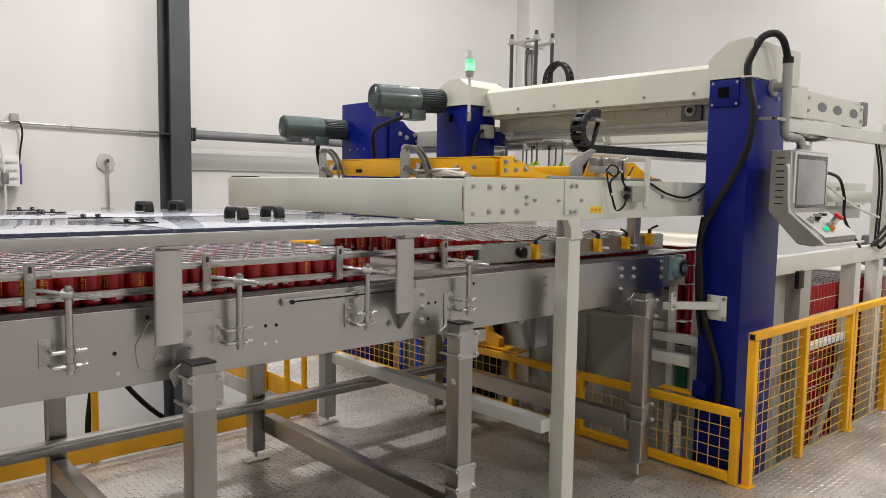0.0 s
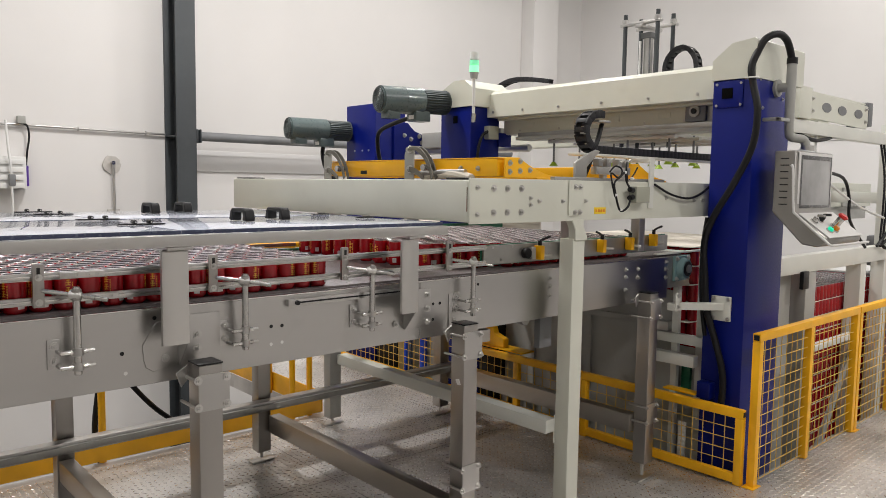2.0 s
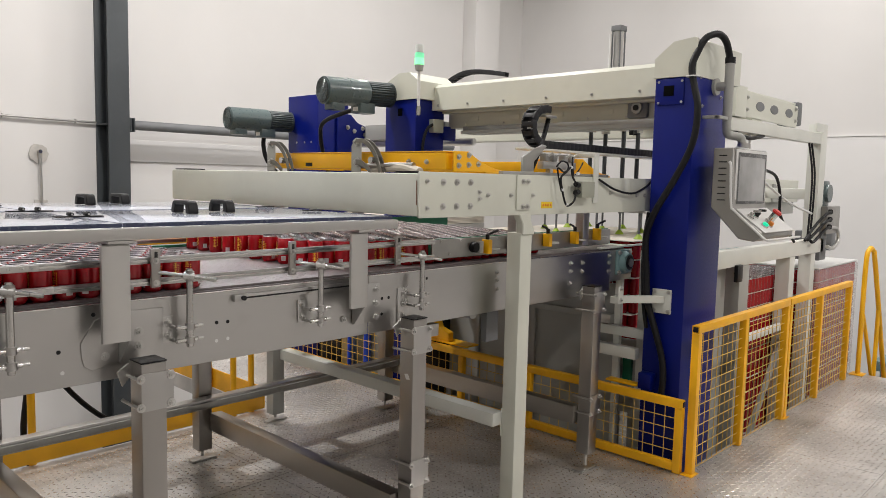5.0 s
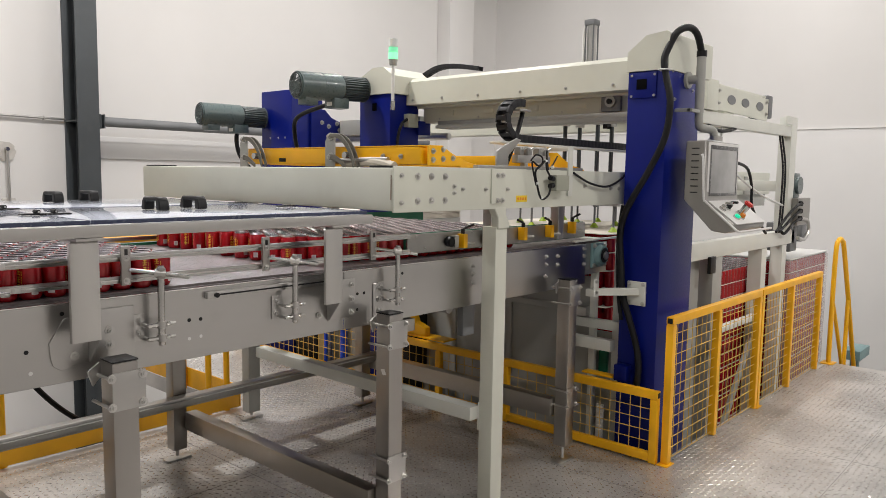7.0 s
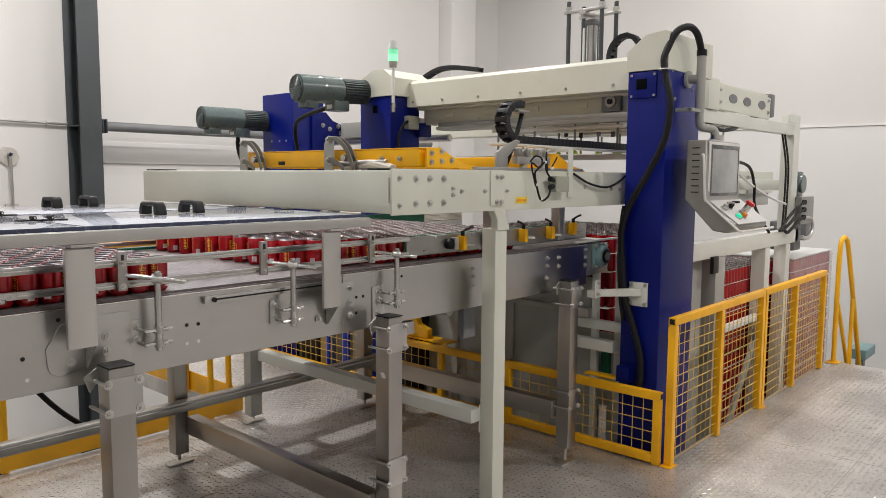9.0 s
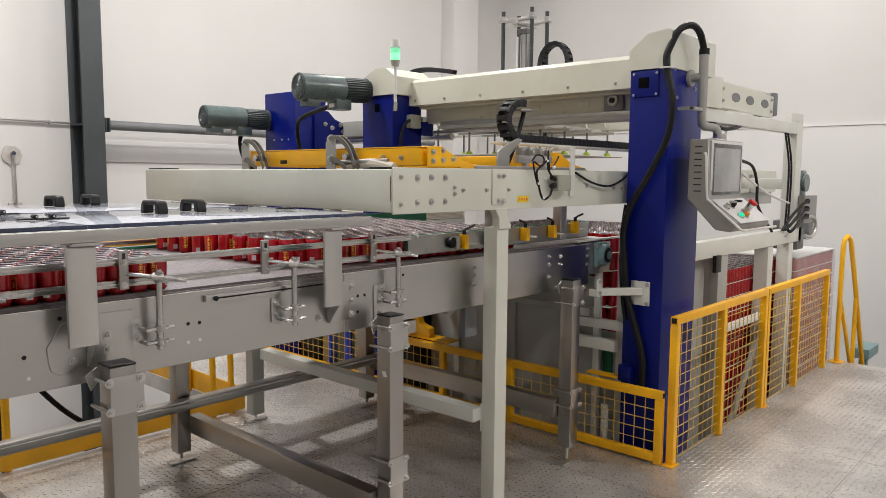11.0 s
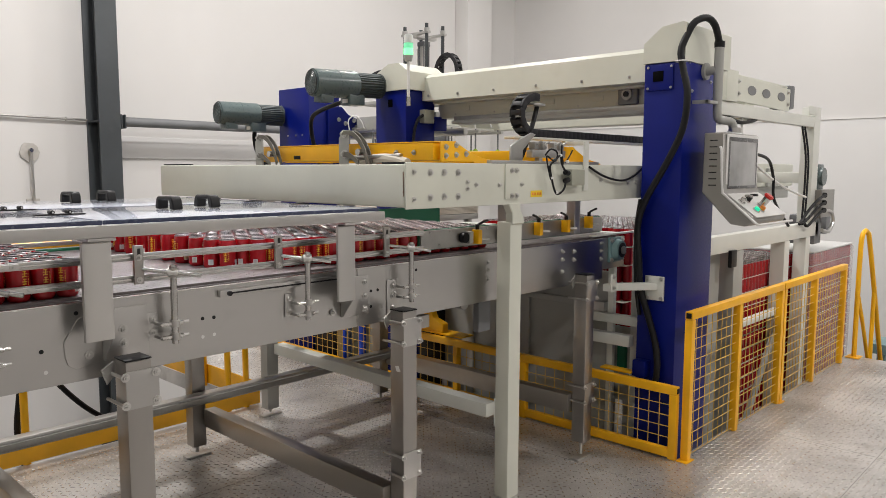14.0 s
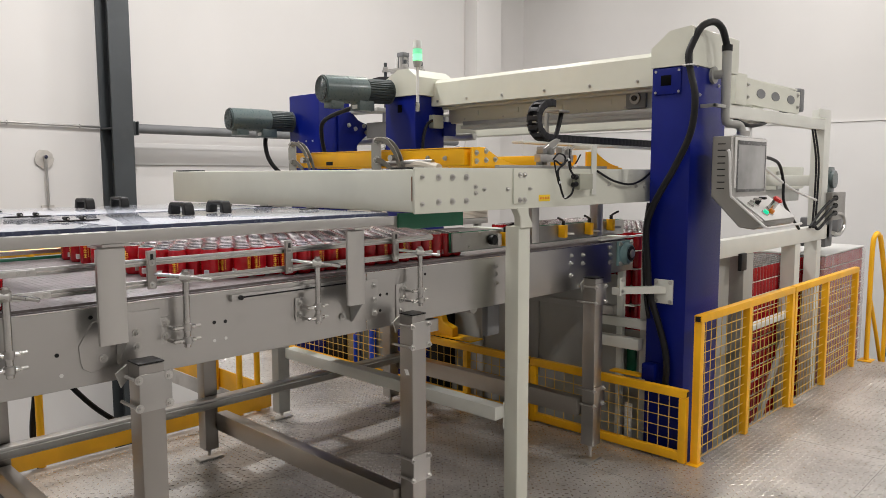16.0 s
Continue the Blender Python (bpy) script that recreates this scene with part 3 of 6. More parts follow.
    for x, za in ((-2.98, 0.235), (-1.83, 0.235), (-0.40, 0.33)):
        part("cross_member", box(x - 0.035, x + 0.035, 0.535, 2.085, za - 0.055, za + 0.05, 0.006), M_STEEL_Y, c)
    part("stretcher", box(-6.3, -0.3, 2.02, 2.085, 0.332, 0.392, 0.006), M_STEEL, c)
    part("stretcher_flange", box(-6.3, -0.3, 2.000, 2.018, 0.345, 0.378, 0.003), M_GREY_STEEL, c)
    # bolts of the side plate, and hole discs: black for shade, white for light behind
    for x, z in ((-3.19, 1.118), (-2.661, 1.144), (-2.617, 1.142), (-1.874, 1.150), (-1.835, 1.150), (-1.875, 1.082), (-3.085, 1.222), (-1.60, 1.215)):
        part("hole", rod((x, yf - 0.0012, z), (x, yf + 0.002, z), 0.0068, seg=12), M_BLACK, c, "dark round hole")
    for x, z in ((-3.18, 1.052), (-2.662, 1.078), (-2.617, 1.080)):
        part("hole", rod((x, yf - 0.0012, z), (x, yf + 0.002, z), 0.0062, seg=12), M_WHITE_PL, c, "white disc painted for light behind a hole")
    bolts(c, [(x, yf, z) for x in (-1.09,) for z in (1.205, 1.165, 1.118)] + [(x, yf, z) for x in (-0.42,) for z in (1.205, 1.16, 1.09)] + [(-0.30, yf, z) for z in (1.20, 1.15)] + [(0.0, yf, z) for z in (1.225, 1.18, 1.13)], (0, -1, 0), 0.009)
    bolts(c, [(-2.98, yf, 1.215), (-2.98, yf, 1.165), (-1.750, yf - 0.005, 1.161), (-1.750, yf - 0.005, 1.115), (-1.750, yf - 0.005, 1.064)], (0, -1, 0), 0.010)
    # slotted sensor bar on the side plate
    s = part("slotted_bar", box(-2.60, -2.03, yf - 0.020, yf - 0.002, 1.213, 1.238, 0.003), M_STEEL, c)
    part("slot", box(-2.57, -2.05, yf - 0.0225, yf - 0.019, 1.222, 1.228, 0.001), M_BLACK, s)
    part("knob", rod((-2.565, yf - 0.03, 1.225), (-2.565, yf - 0.018, 1.225), 0.009), M_BLACK, s)
    # bearing at the drive end
    bx, bz = 0.148, 1.178
    b = part("bearing", box(bx - 0.078, bx + 0.078, yf - 0.022, yf, bz - 0.078, bz + 0.078, 0.02), M_TEAL, c, "pale teal cast bearing block")
    part("hub", rod((bx, yf - 0.021, bz), (bx, yf - 0.060, bz), 0.070, seg=24, r2=0.056, bevel=0.004), M_TEAL, b)
    part("seal_ring", rod((bx, yf - 0.0602, bz), (bx, yf - 0.063, bz), 0.046, seg=24), M_BLACK, b, "black seal ring")
    part("shaft", rod((bx, yf - 0.063, bz), (bx, yf - 0.075, bz), 0.026, seg=18, bevel=0.003), M_GREY_STEEL, b)
    bolts(b, [(bx + u * 0.062, yf - 0.022, bz + v * 0.062) for u in (-1, 1) for v in (-1, 1)], (0, -1, 0), 0.010)
    # under-belt return parts seen below the plate
    part("return_roller", rod((-1.15, 0.7, 0.985), (-1.15, 2.0, 0.985), 0.03), M_GREY_STEEL, c)
    part("return_roller", rod((-0.75, 0.7, 0.985), (-0.75, 2.0, 0.985), 0.03), M_GREY_STEEL, c)
    part("cross_brace", box(-1.55, -1.49, 0.62, 2.07, 0.93, 0.99, 0.005), M_STEEL_Y, c)
    part("roller_arm", box(-0.98, -0.88, 0.75, 0.79, 0.80, 1.02, 0.006), M_PIPE, c)


def guide_rails():
    g = thing("guide_rail", (-2.5, 0.58, 1.3), "double stainless can guide rail on clamped posts", "guide rail")
    for z in (1.305, 1.378):
        part("rail", box(-6.5, -1.52, 0.628, 0.640, z - 0.012, z + 0.012, 0.003), M_STEEL, g)
        part("rail_groove", box(-6.5, -1.522, 0.622, 0.6275, z - 0.003, z + 0.003, 0.001), M_CHROME, g)
    for x in (-4.2, -3.42, -2.876, -2.33, -1.77):
        p = part("slotted_plate", box(x - 0.016, x + 0.016, 0.608, 0.621, 1.288, 1.418, 0.003), M_STEEL_V, g)
        part("slot", box(x - 0.005, x + 0.005, 0.6055, 0.6085, 1.375, 1.408, 0.001), M_SEAM, p)
        bolts(p, [(x, 0.608, 1.378), (x, 0.608, 1.303)], (0, -1, 0), 0.007, 0.007)
        px = x + 0.085
        q = part("post", rod((px, 0.545, 1.085), (px, 0.545, 1.352), 0.0115, seg=16, bevel=0.002), M_CHROME, g)
        part("clamp_rod", rod((x + 0.01, 0.61, 1.338), (px + 0.045, 0.515, 1.318), 0.0070), M_CHROME, q)
        part("clamp_block", rod((px, 0.545, 1.310), (px, 0.545, 1.345), 0.016, seg=14, bevel=0.003), M_STEEL_V, q)
        part("clamp_jaw", rod((px - 0.018, 0.552, 1.329), (px + 0.012, 0.536, 1.325), 0.015, seg=12, bevel=0.003), M_ZINC, q)
        part("rod_end", rod((px + 0.045, 0.515, 1.318), (px + 0.075, 0.496, 1.3115), 0.0070, seg=12, bevel=0.0015), M_CHROME, q)
        for z in (1.155, 1.110):
            part("post_clamp", rod((px - 0.05, 0.545, z), (px + 0.03, 0.545, z), 0.0075, seg=14, bevel=0.002), M_CHROME, q)
            part("clamp_lug", box(px - 0.050, px - 0.038, 0.548, 0.596, z - 0.005, z + 0.005, 0.002), M_STEEL, q)
            part("clamp_ring", rod((px, 0.545, z - 0.012), (px, 0.545, z + 0.012), 0.0165, seg=14, bevel=0.002), M_STEEL, q)
            part("clamp_bolt", rod((px + 0.03, 0.545, z), (px + 0.048, 0.545, z), 0.0055), M_ZINC, q)
            bolts(q, [(px - 0.052, 0.594, z + 0.014)], (0, -1, 0), 0.009, 0.010)
        part("clamp_plate", box(px - 0.072, px - 0.035, 0.594, 0.599, 1.10, 1.19, 0.002), M_STEEL, q)
    for x, z in ((-3.36, 1.378), (-3.32, 1.305)):
        s = part("splice_bar", box(x, x + 0.13, 0.618, 0.6275, z - 0.009, z + 0.009, 0.002), M_ZINC, g)
        bolts(s, [(x + d, 0.618, z) for d in (0.018, 0.05, 0.085, 0.112)], (0, -1, 0), 0.006, 0.005)
    # far guide
    for z in (1.305, 1.378):
        part("rail", box(-6.5, -1.7, 2.045, 2.055, z - 0.010, z + 0.010, 0.003), M_STEEL, g)


def cover():
    """Hinged clear cover sheets on a stainless frame, held by folded brackets."""
    f = thing("safety_guard", (-3.5, 1.3, 1.47), "stainless guard frame on folded brackets over the cans", "machine guard")
    z0, z1 = 1.463, 1.500
    part("front_bar", box(-6.5, -1.915, 0.46, 0.51, z0, z1, 0.005), M_STEEL, f)
    part("end_bar", box(-1.96, -1.915, 0.512, 2.10, z0, z1, 0.005), M_STEEL_Y, f)
    part("rear_bar", box(-6.5, -1.965, 2.06, 2.10, z0, z1, 0.005), M_STEEL, f)
    part("cross_bar", box(-3.06, -3.02, 0.512, 2.058, z0, z1 - 0.004, 0.005), M_STEEL_Y, f)
    for x in (-3.051, -2.083, -4.5):
        w = 0.046
        r = 0.012
        face = [(x - w, 0.512), (x - w + 0.003, 0.504), (x - w + r, 0.5), (x + w - r, 0.5), (x + w - 0.003, 0.504), (x + w, 0.512), (x + w - 0.005, 0.514), (x + w - r, 0.506), (x - w + r, 0.506), (x - w + 0.005, 0.514)]
        b = part("bracket", prism(face, "z", 1.145, 1.444, 0), M_STEEL_F, f, "folded stainless bracket")
        part("top_fold", prism([(0.5, 1.4445), (0.503, 1.449), (0.510, 1.4525), (0.58, 1.4525), (0.58, 1.447), (0.512, 1.4455)], "x", x - w + 0.004, x + w - 0.004, 0.001), M_STEEL, b)
        part("top_lug", box(x - w * 0.9, x + w * 0.9, 0.46, 0.56, 1.4535, 1.4625, 0.001), M_STEEL, b)
        xx = x + w - 0.003
        # same stainless as the bracket; grey steel puts the web's shade into its colour
        part("side_web", prism([(0.515, 1.146), (0.515, 1.442), (0.555, 1.442), (0.598, 1.26), (0.598, 1.06), (0.585, 1.06)], "x", xx - 0.0025, xx + 0.0025, 0.001), M_GREY_STEEL, b)
        if x < -2.5:
            part("foot_plate", prism([(x - w - 0.030, 1.135), (x - w + 0.015, 1.205), (x + w - 0.006, 1.225), (x + w - 0.006, 1.06), (x - w + 0.004, 1.045), (x - w - 0.020, 1.062), (x - w - 0.026, 1.085)], "y", 0.595, 0.599, 0.0008), M_STEEL, b)
        part("foot_flange", box(x + w, x + w + 0.145, 0.594, 0.599, 1.055, 1.222, 0.002), M_STEEL, b)
        part("bolt", bolt((x - 0.002, 0.595, 1.085), (0, -1, 0), 0.009), M_ZINC, b)
        bolts(b, [(x + w + 0.062, 0.594, z) for z in (1.150, 1.104)] if x < -2.5 else [(x + w + 0.126, 0.594, z) for z in (1.195, 1.135, 1.078)], (0, -1, 0), 0.0105, 0.012)
    for k, (x0, x1, y0, y1) in enumerate(((-3.038, -1.93, 0.48, 1.27), (-3.038, -1.93, 1.28, 2.08), (-5.6, -3.04, 0.48, 1.27), (-5.6, -3.04, 1.28, 2.08))):
        c = thing("cover_sheet", ((x0 + x1) / 2, (y0 + y1) / 2, 1.504), "clear acrylic cover sheet with black handles, lying on the frame", "cover", "cover sheets")
        s = part("sheet", box(x0 + 0.004, x1 - 0.004, y0 + 0.004, y1 - 0.004, 1.5015, 1.5135, 0.0015), M_CLEAR, c)
        s.visible_shadow = False
        part("edge", box(x0, x1, y0, y0 + 0.0035, 1.5012, 1.5142, 0.001), M_CLEAR_EDGE, c, "dark blue-grey cut edge")
        part("edge", box(x1 - 0.0035, x1, y0 + 0.0036, y1, 1.5012, 1.5142, 0.001), M_CLEAR_EDGE, c)
        if x0 > -3.5:
            for hx, hy in (((-2.595, 0.952), (-2.404, 1.006)) if k == 0 else ((-2.655, 1.776), (-2.454, 1.877))):
                zz = 1.5145
                part("handle", prism([(hy - 0.073, zz), (hy - 0.073, zz + 0.010), (hy - 0.066, zz + 0.036), (hy - 0.054, zz + 0.050), (hy + 0.054, zz + 0.050), (hy + 0.066, zz + 0.036), (hy + 0.073, zz + 0.010), (hy + 0.073, zz), (hy + 0.044, zz), (hy + 0.041, zz + 0.034), (hy - 0.041, zz + 0.034), (hy - 0.044, zz)], "x", hx - 0.021, hx + 0.021, 0.004), M_BLACK, c, "black plastic bow handle")
    # flat hinges bridging the joint, two knuckles each
    for hx, y in ((-3.035, 0.835), (-3.062, 1.225), (-3.085, 1.76), (-3.10, 2.04)):
        h = thing("hinge", (hx, y, 1.515), "flat black hinge with bright pins joining two clear sheets", "hinge", "cover hinges")
        part("leaf", box(hx - 0.078, hx - 0.002, y - 0.017, y + 0.017, 1.5146, 1.5195, 0.002), M_BLACK, h)
        part("leaf", box(hx + 0.002, hx + 0.078, y - 0.017, y + 0.017, 1.5146, 1.5195, 0.002), M_BLACK, h)
        for d in (-0.027, 0.027):
            q = part("knuckle", rod((hx + d, y - 0.018, 1.525), (hx + d, y + 0.018, 1.525), 0.0068, seg=12, bevel=0.002), M_BLACK, h)
            part("pin", rod((hx + d, y - 0.0195, 1.525), (hx + d, y - 0.0181, 1.525), 0.0030, seg=10), M_ZINC, q, "bright pin end")
    for y in (0.96, 1.34, 1.72):
        h = thing("latch", (-1.97, y, 1.515), "small black latch on the clear cover", "latch", "cover latches")
        part("plate", box(-2.025, -1.935, y - 0.014, y + 0.014, 1.5146, 1.519, 0.002), M_BLACK, h)
        part("pin", rod((-1.995, y, 1.521), (-1.955, y, 1.521), 0.005), M_CHROME, h)


# ---------- portal frame carrying the layer carriage ----------
def portal():
    p = thing("portal_frame", (-0.9, 1.5, 0), "cream painted steel portal frame bolted over the conveyor", "machine frame")
    z0, z1, yf = 1.508, 1.692, 0.45
    part("cross_beam", box(-1.815, -1.695, yf + 0.002, 2.62, z0 + 0.002, z1, 0.012), M_CREAM, p)
    part("beam_end_lip", box(-1.80, -1.70, 2.42, 2.60, z1 + 0.0005, z1 + 0.008, 0.002), M_BLACK, p, "black strip on the beam top")
    part("beam_end_lip", box(-1.79, -1.70, 0.50, 0.62, z1 + 0.0005, z1 + 0.010, 0.002), M_BLACK, p, "black strip on the beam top")
    sb = part("side_beam", box(-1.818, 0.30, yf - 0.012, yf - 0.001, z0 - 0.004, z1 + 0.008, 0.004), M_CREAM, p)
    part("side_beam_flange", box(-1.69, 0.30, yf, yf + 0.09, z1 - 0.002, z1 + 0.008, 0.003), M_CREAM, p)
    part("side_beam_flange", box(-1.69, 0.30, yf, yf + 0.09, z0 - 0.004, z0 + 0.006, 0.003), M_CREAM, p)
    part("far_side_beam", box(-1.69, 0.30, 2.50, 2.62, z0, z1, 0.01), M_CREAM, p)
    part("seam", box(-1.8165, -1.8155, yf + 0.006, yf + 0.010, z0 + 0.05, z1 - 0.03, 0.0002), material("rust_line", (0.16, 0.05, 0.02), 0.8), p, "thin rusty weld seam")
    part("joint_plate", box(-1.165, -1.06, yf - 0.020, yf - 0.0125, 1.53, 1.70, 0.003), M_CREAM, p)
    bolts(p, [(-1.118, yf - 0.02, z) for z in (1.668, 1.546)] + [(-1.082, yf - 0.02, z) for z in (1.668, 1.546)], (0, -1, 0), 0.009)
    bolts(p, [(x, yf - 0.012, z) for x in (-1.675, -1.588, -1.497) for z in (1.658, 1.552)], (0, -1, 0), 0.010)
    bolts(p, [(-1.775, yf - 0.012, 1.660), (-1.775, yf - 0.012, 1.545), (-1.435, yf - 0.012, 1.615), (-1.435, yf - 0.012, 1.585), (-1.375, yf - 0.012, 1.602), (-1.205, yf - 0.012, 1.600), (-1.03, yf - 0.012, 1.60), (-0.30, yf - 0.012, 1.615), (0.0, yf - 0.012, 1.60), (0.1, yf - 0.012, 1.60)], (0, -1, 0), 0.007)
    part("rail_top", box(-1.25, -0.30, yf + 0.0, yf + 0.03, z1 + 0.0085, z1 + 0.024, 0.003), M_GREY_STEEL, p)
    part("sticker", box(-0.955, -0.86, yf - 0.0135, yf - 0.0122, 1.535, 1.568, 0.0004), M_LABEL, p, "yellow warning sticker")
    for k in range(4):
        part("sticker_bar", box(-0.945 + k * 0.021, -0.932 + k * 0.021, yf - 0.0145, yf - 0.0136, 1.545, 1.558, 0.0002), M_ORANGE, p)
    # posts
    post = part("post", box(-1.105, -1.012, yf - 0.005, yf + 0.08, 0.002, 1.415, 0.006), M_CREAM, p)
    part("post_bracket", prism([(-1.135, 1.512), (-1.035, 1.512), (-1.035, 1.475), (-1.005, 1.43), (-1.005, 1.405), (-1.10, 1.405), (-1.10, 1.46)], "y", yf - 0.014, yf + 0.03, 0.004), M_CREAM, post)
    part("post", box(-1.225, -1.135, 2.40, 2.48, 0.05, 1.508, 0.006), M_PANEL, p)
    foot(p, -1.18, 2.44, 0.05)
    part("tie_tube", box(-1.172, -1.094, 0.532, 2.398, 0.428, 0.498, 0.006), M_WHITE_P, p)
    part("tie_flange", box(-1.112, -1.098, yf + 0.0805, 0.5315, 0.37, 0.515, 0.003), M_WHITE_P, p)
    # cable tray stand and junction box on the side beam
    part("tray_stand", box(-0.485, -0.44, yf - 0.022, yf - 0.013, 1.56, 1.826, 0.003), M_WHITE_P, p)
    jb = part("junction_box", box(-0.66, -0.535, yf - 0.06, yf - 0.0125, 1.59, 1.675, 0.004), M_JBOX, p, "grey-green connector box")
    part("gland", rod((-0.665, yf - 0.04, 1.655), (-0.70, yf - 0.045, 1.66), 0.014, rod((-0.665, yf - 0.04, 1.62), (-0.70, yf - 0.045, 1.615), 0.014)), M_BLACK, jb)
    y = yf - 0.05
    part("cable", hose([(-0.70, y, 1.66), (-0.74, y, 1.70), (-0.755, y, 1.745), (-0.80, y, 1.72), (-0.845, y, 1.69), (-0.83, y, 1.63), (-0.80, y, 1.565), (-0.77, y, 1.548), (-0.72, y, 1.57), (-0.70, y, 1.61)], 0.0055), M_RUBBER, jb)
    part("cable", hose([(-0.86, y + 0.02, 1.745), (-0.83, y + 0.01, 1.775), (-0.79, y, 1.765), (-0.785, y, 1.735), (-0.82, y, 1.72), (-0.86, y + 0.01, 1.74), (-0.85, y + 0.01, 1.69), (-0.835, y, 1.62)], 0.0045), M_RUBBER, jb)
    part("cable", hose([(-0.70, y + 0.02, 1.70), (-0.715, y + 0.02, 1.76), (-0.70, y + 0.03, 1.80)], 0.005), M_RUBBER, jb)
    part("cable", hose([(-0.68, y + 0.02, 1.71), (-0.63, y + 0.03, 1.74), (-0.60, y + 0.03, 1.775)], 0.004), M_RUBBER, jb)
    for q in ((-0.83, y, 1.63), (-0.755, y, 1.745), (-0.69, y, 1.715), (-0.785, y, 1.555)):
        part("cable_tie", rod((q[0] - 0.008, q[1], q[2]), (q[0] + 0.008, q[1], q[2]), 0.0075), M_WHITE_PL, jb)
    part("cable", hose([(-0.43, yf - 0.02, 1.688), (-0.28, yf - 0.03, 1.635), (-0.10, yf - 0.035, 1.612), (0.05, yf - 0.03, 1.64), (0.18, yf - 0.02, 1.69)], 0.0065), M_RUBBER, p)
    v = part("valve_rail", box(-0.86, -0.56, yf + 0.05, yf + 0.09, 1.735, 1.775, 0.004), M_ZINC, p)
    for x in (-0.83, -0.76, -0.66, -0.60):
        part("valve", box(x - 0.018, x + 0.018, yf + 0.045, yf + 0.085, 1.776, 1.815, 0.004), M_GREY_STEEL, v)
        part("fitting", rod((x, yf + 0.045, 1.80), (x + 0.015, yf + 0.025, 1.82), 0.006), M_ZINC, v)
    part("valve_stand", box(-0.80, -0.77, yf + 0.05, yf + 0.08, 1.70, 1.734, 0.003), M_ZINC, v)
    part("valve_stand", box(-0.63, -0.60, yf + 0.05, yf + 0.08, 1.70, 1.734, 0.003), M_ZINC, v)
    # fixed cable tray for the energy chain
    part("cable_tray", box(-0.90, 0.62, 0.58, 0.66, 1.832, 1.846, 0.004), M_WHITE_P, p)
    part("tray_stand", box(-0.45, -0.41, 0.46, 0.60, 1.808, 1.831, 0.003), M_WHITE_P, p)


def chain_links(parent, path, w, h, side, step):
    """An energy chain: one link body after another along a path, open in the middle."""
    length = [0]
    for a, b in zip(path, path[1:]):
        length.append(length[-1] + (b - a).length)
    s = step / 2
    while s < length[-1]:
        i = max(k for k in range(len(length)) if length[k] <= s)
        i = min(i, len(path) - 2)
        d = (path[i + 1] - path[i]).normalized()
        p = path[i] + d * (s - length[i])
        sd = Vector(side)
        up = sd.cross(d).normalized()
        m = Matrix((d, sd, up)).transposed().to_4x4()
        m.translation = p
        bm = bmesh.new()
        k = step * 0.54
        for sgn in (-1, 1):
            box(-k, k, sgn * w - 0.006, sgn * w + 0.006, -h, h, 0.004, bm)
        box(-k * 0.55, k * 0.55, -w + 0.006, w - 0.006, h * 0.72, h, 0.002, bm)
        box(-k * 0.55, k * 0.55, -w + 0.006, w - 0.006, -h, -h * 0.72, 0.002, bm)
        bmesh.ops.transform(bm, matrix=m, verts=bm.verts[:])
        part("chain_link", bm, M_CHAIN, parent)
        s += step


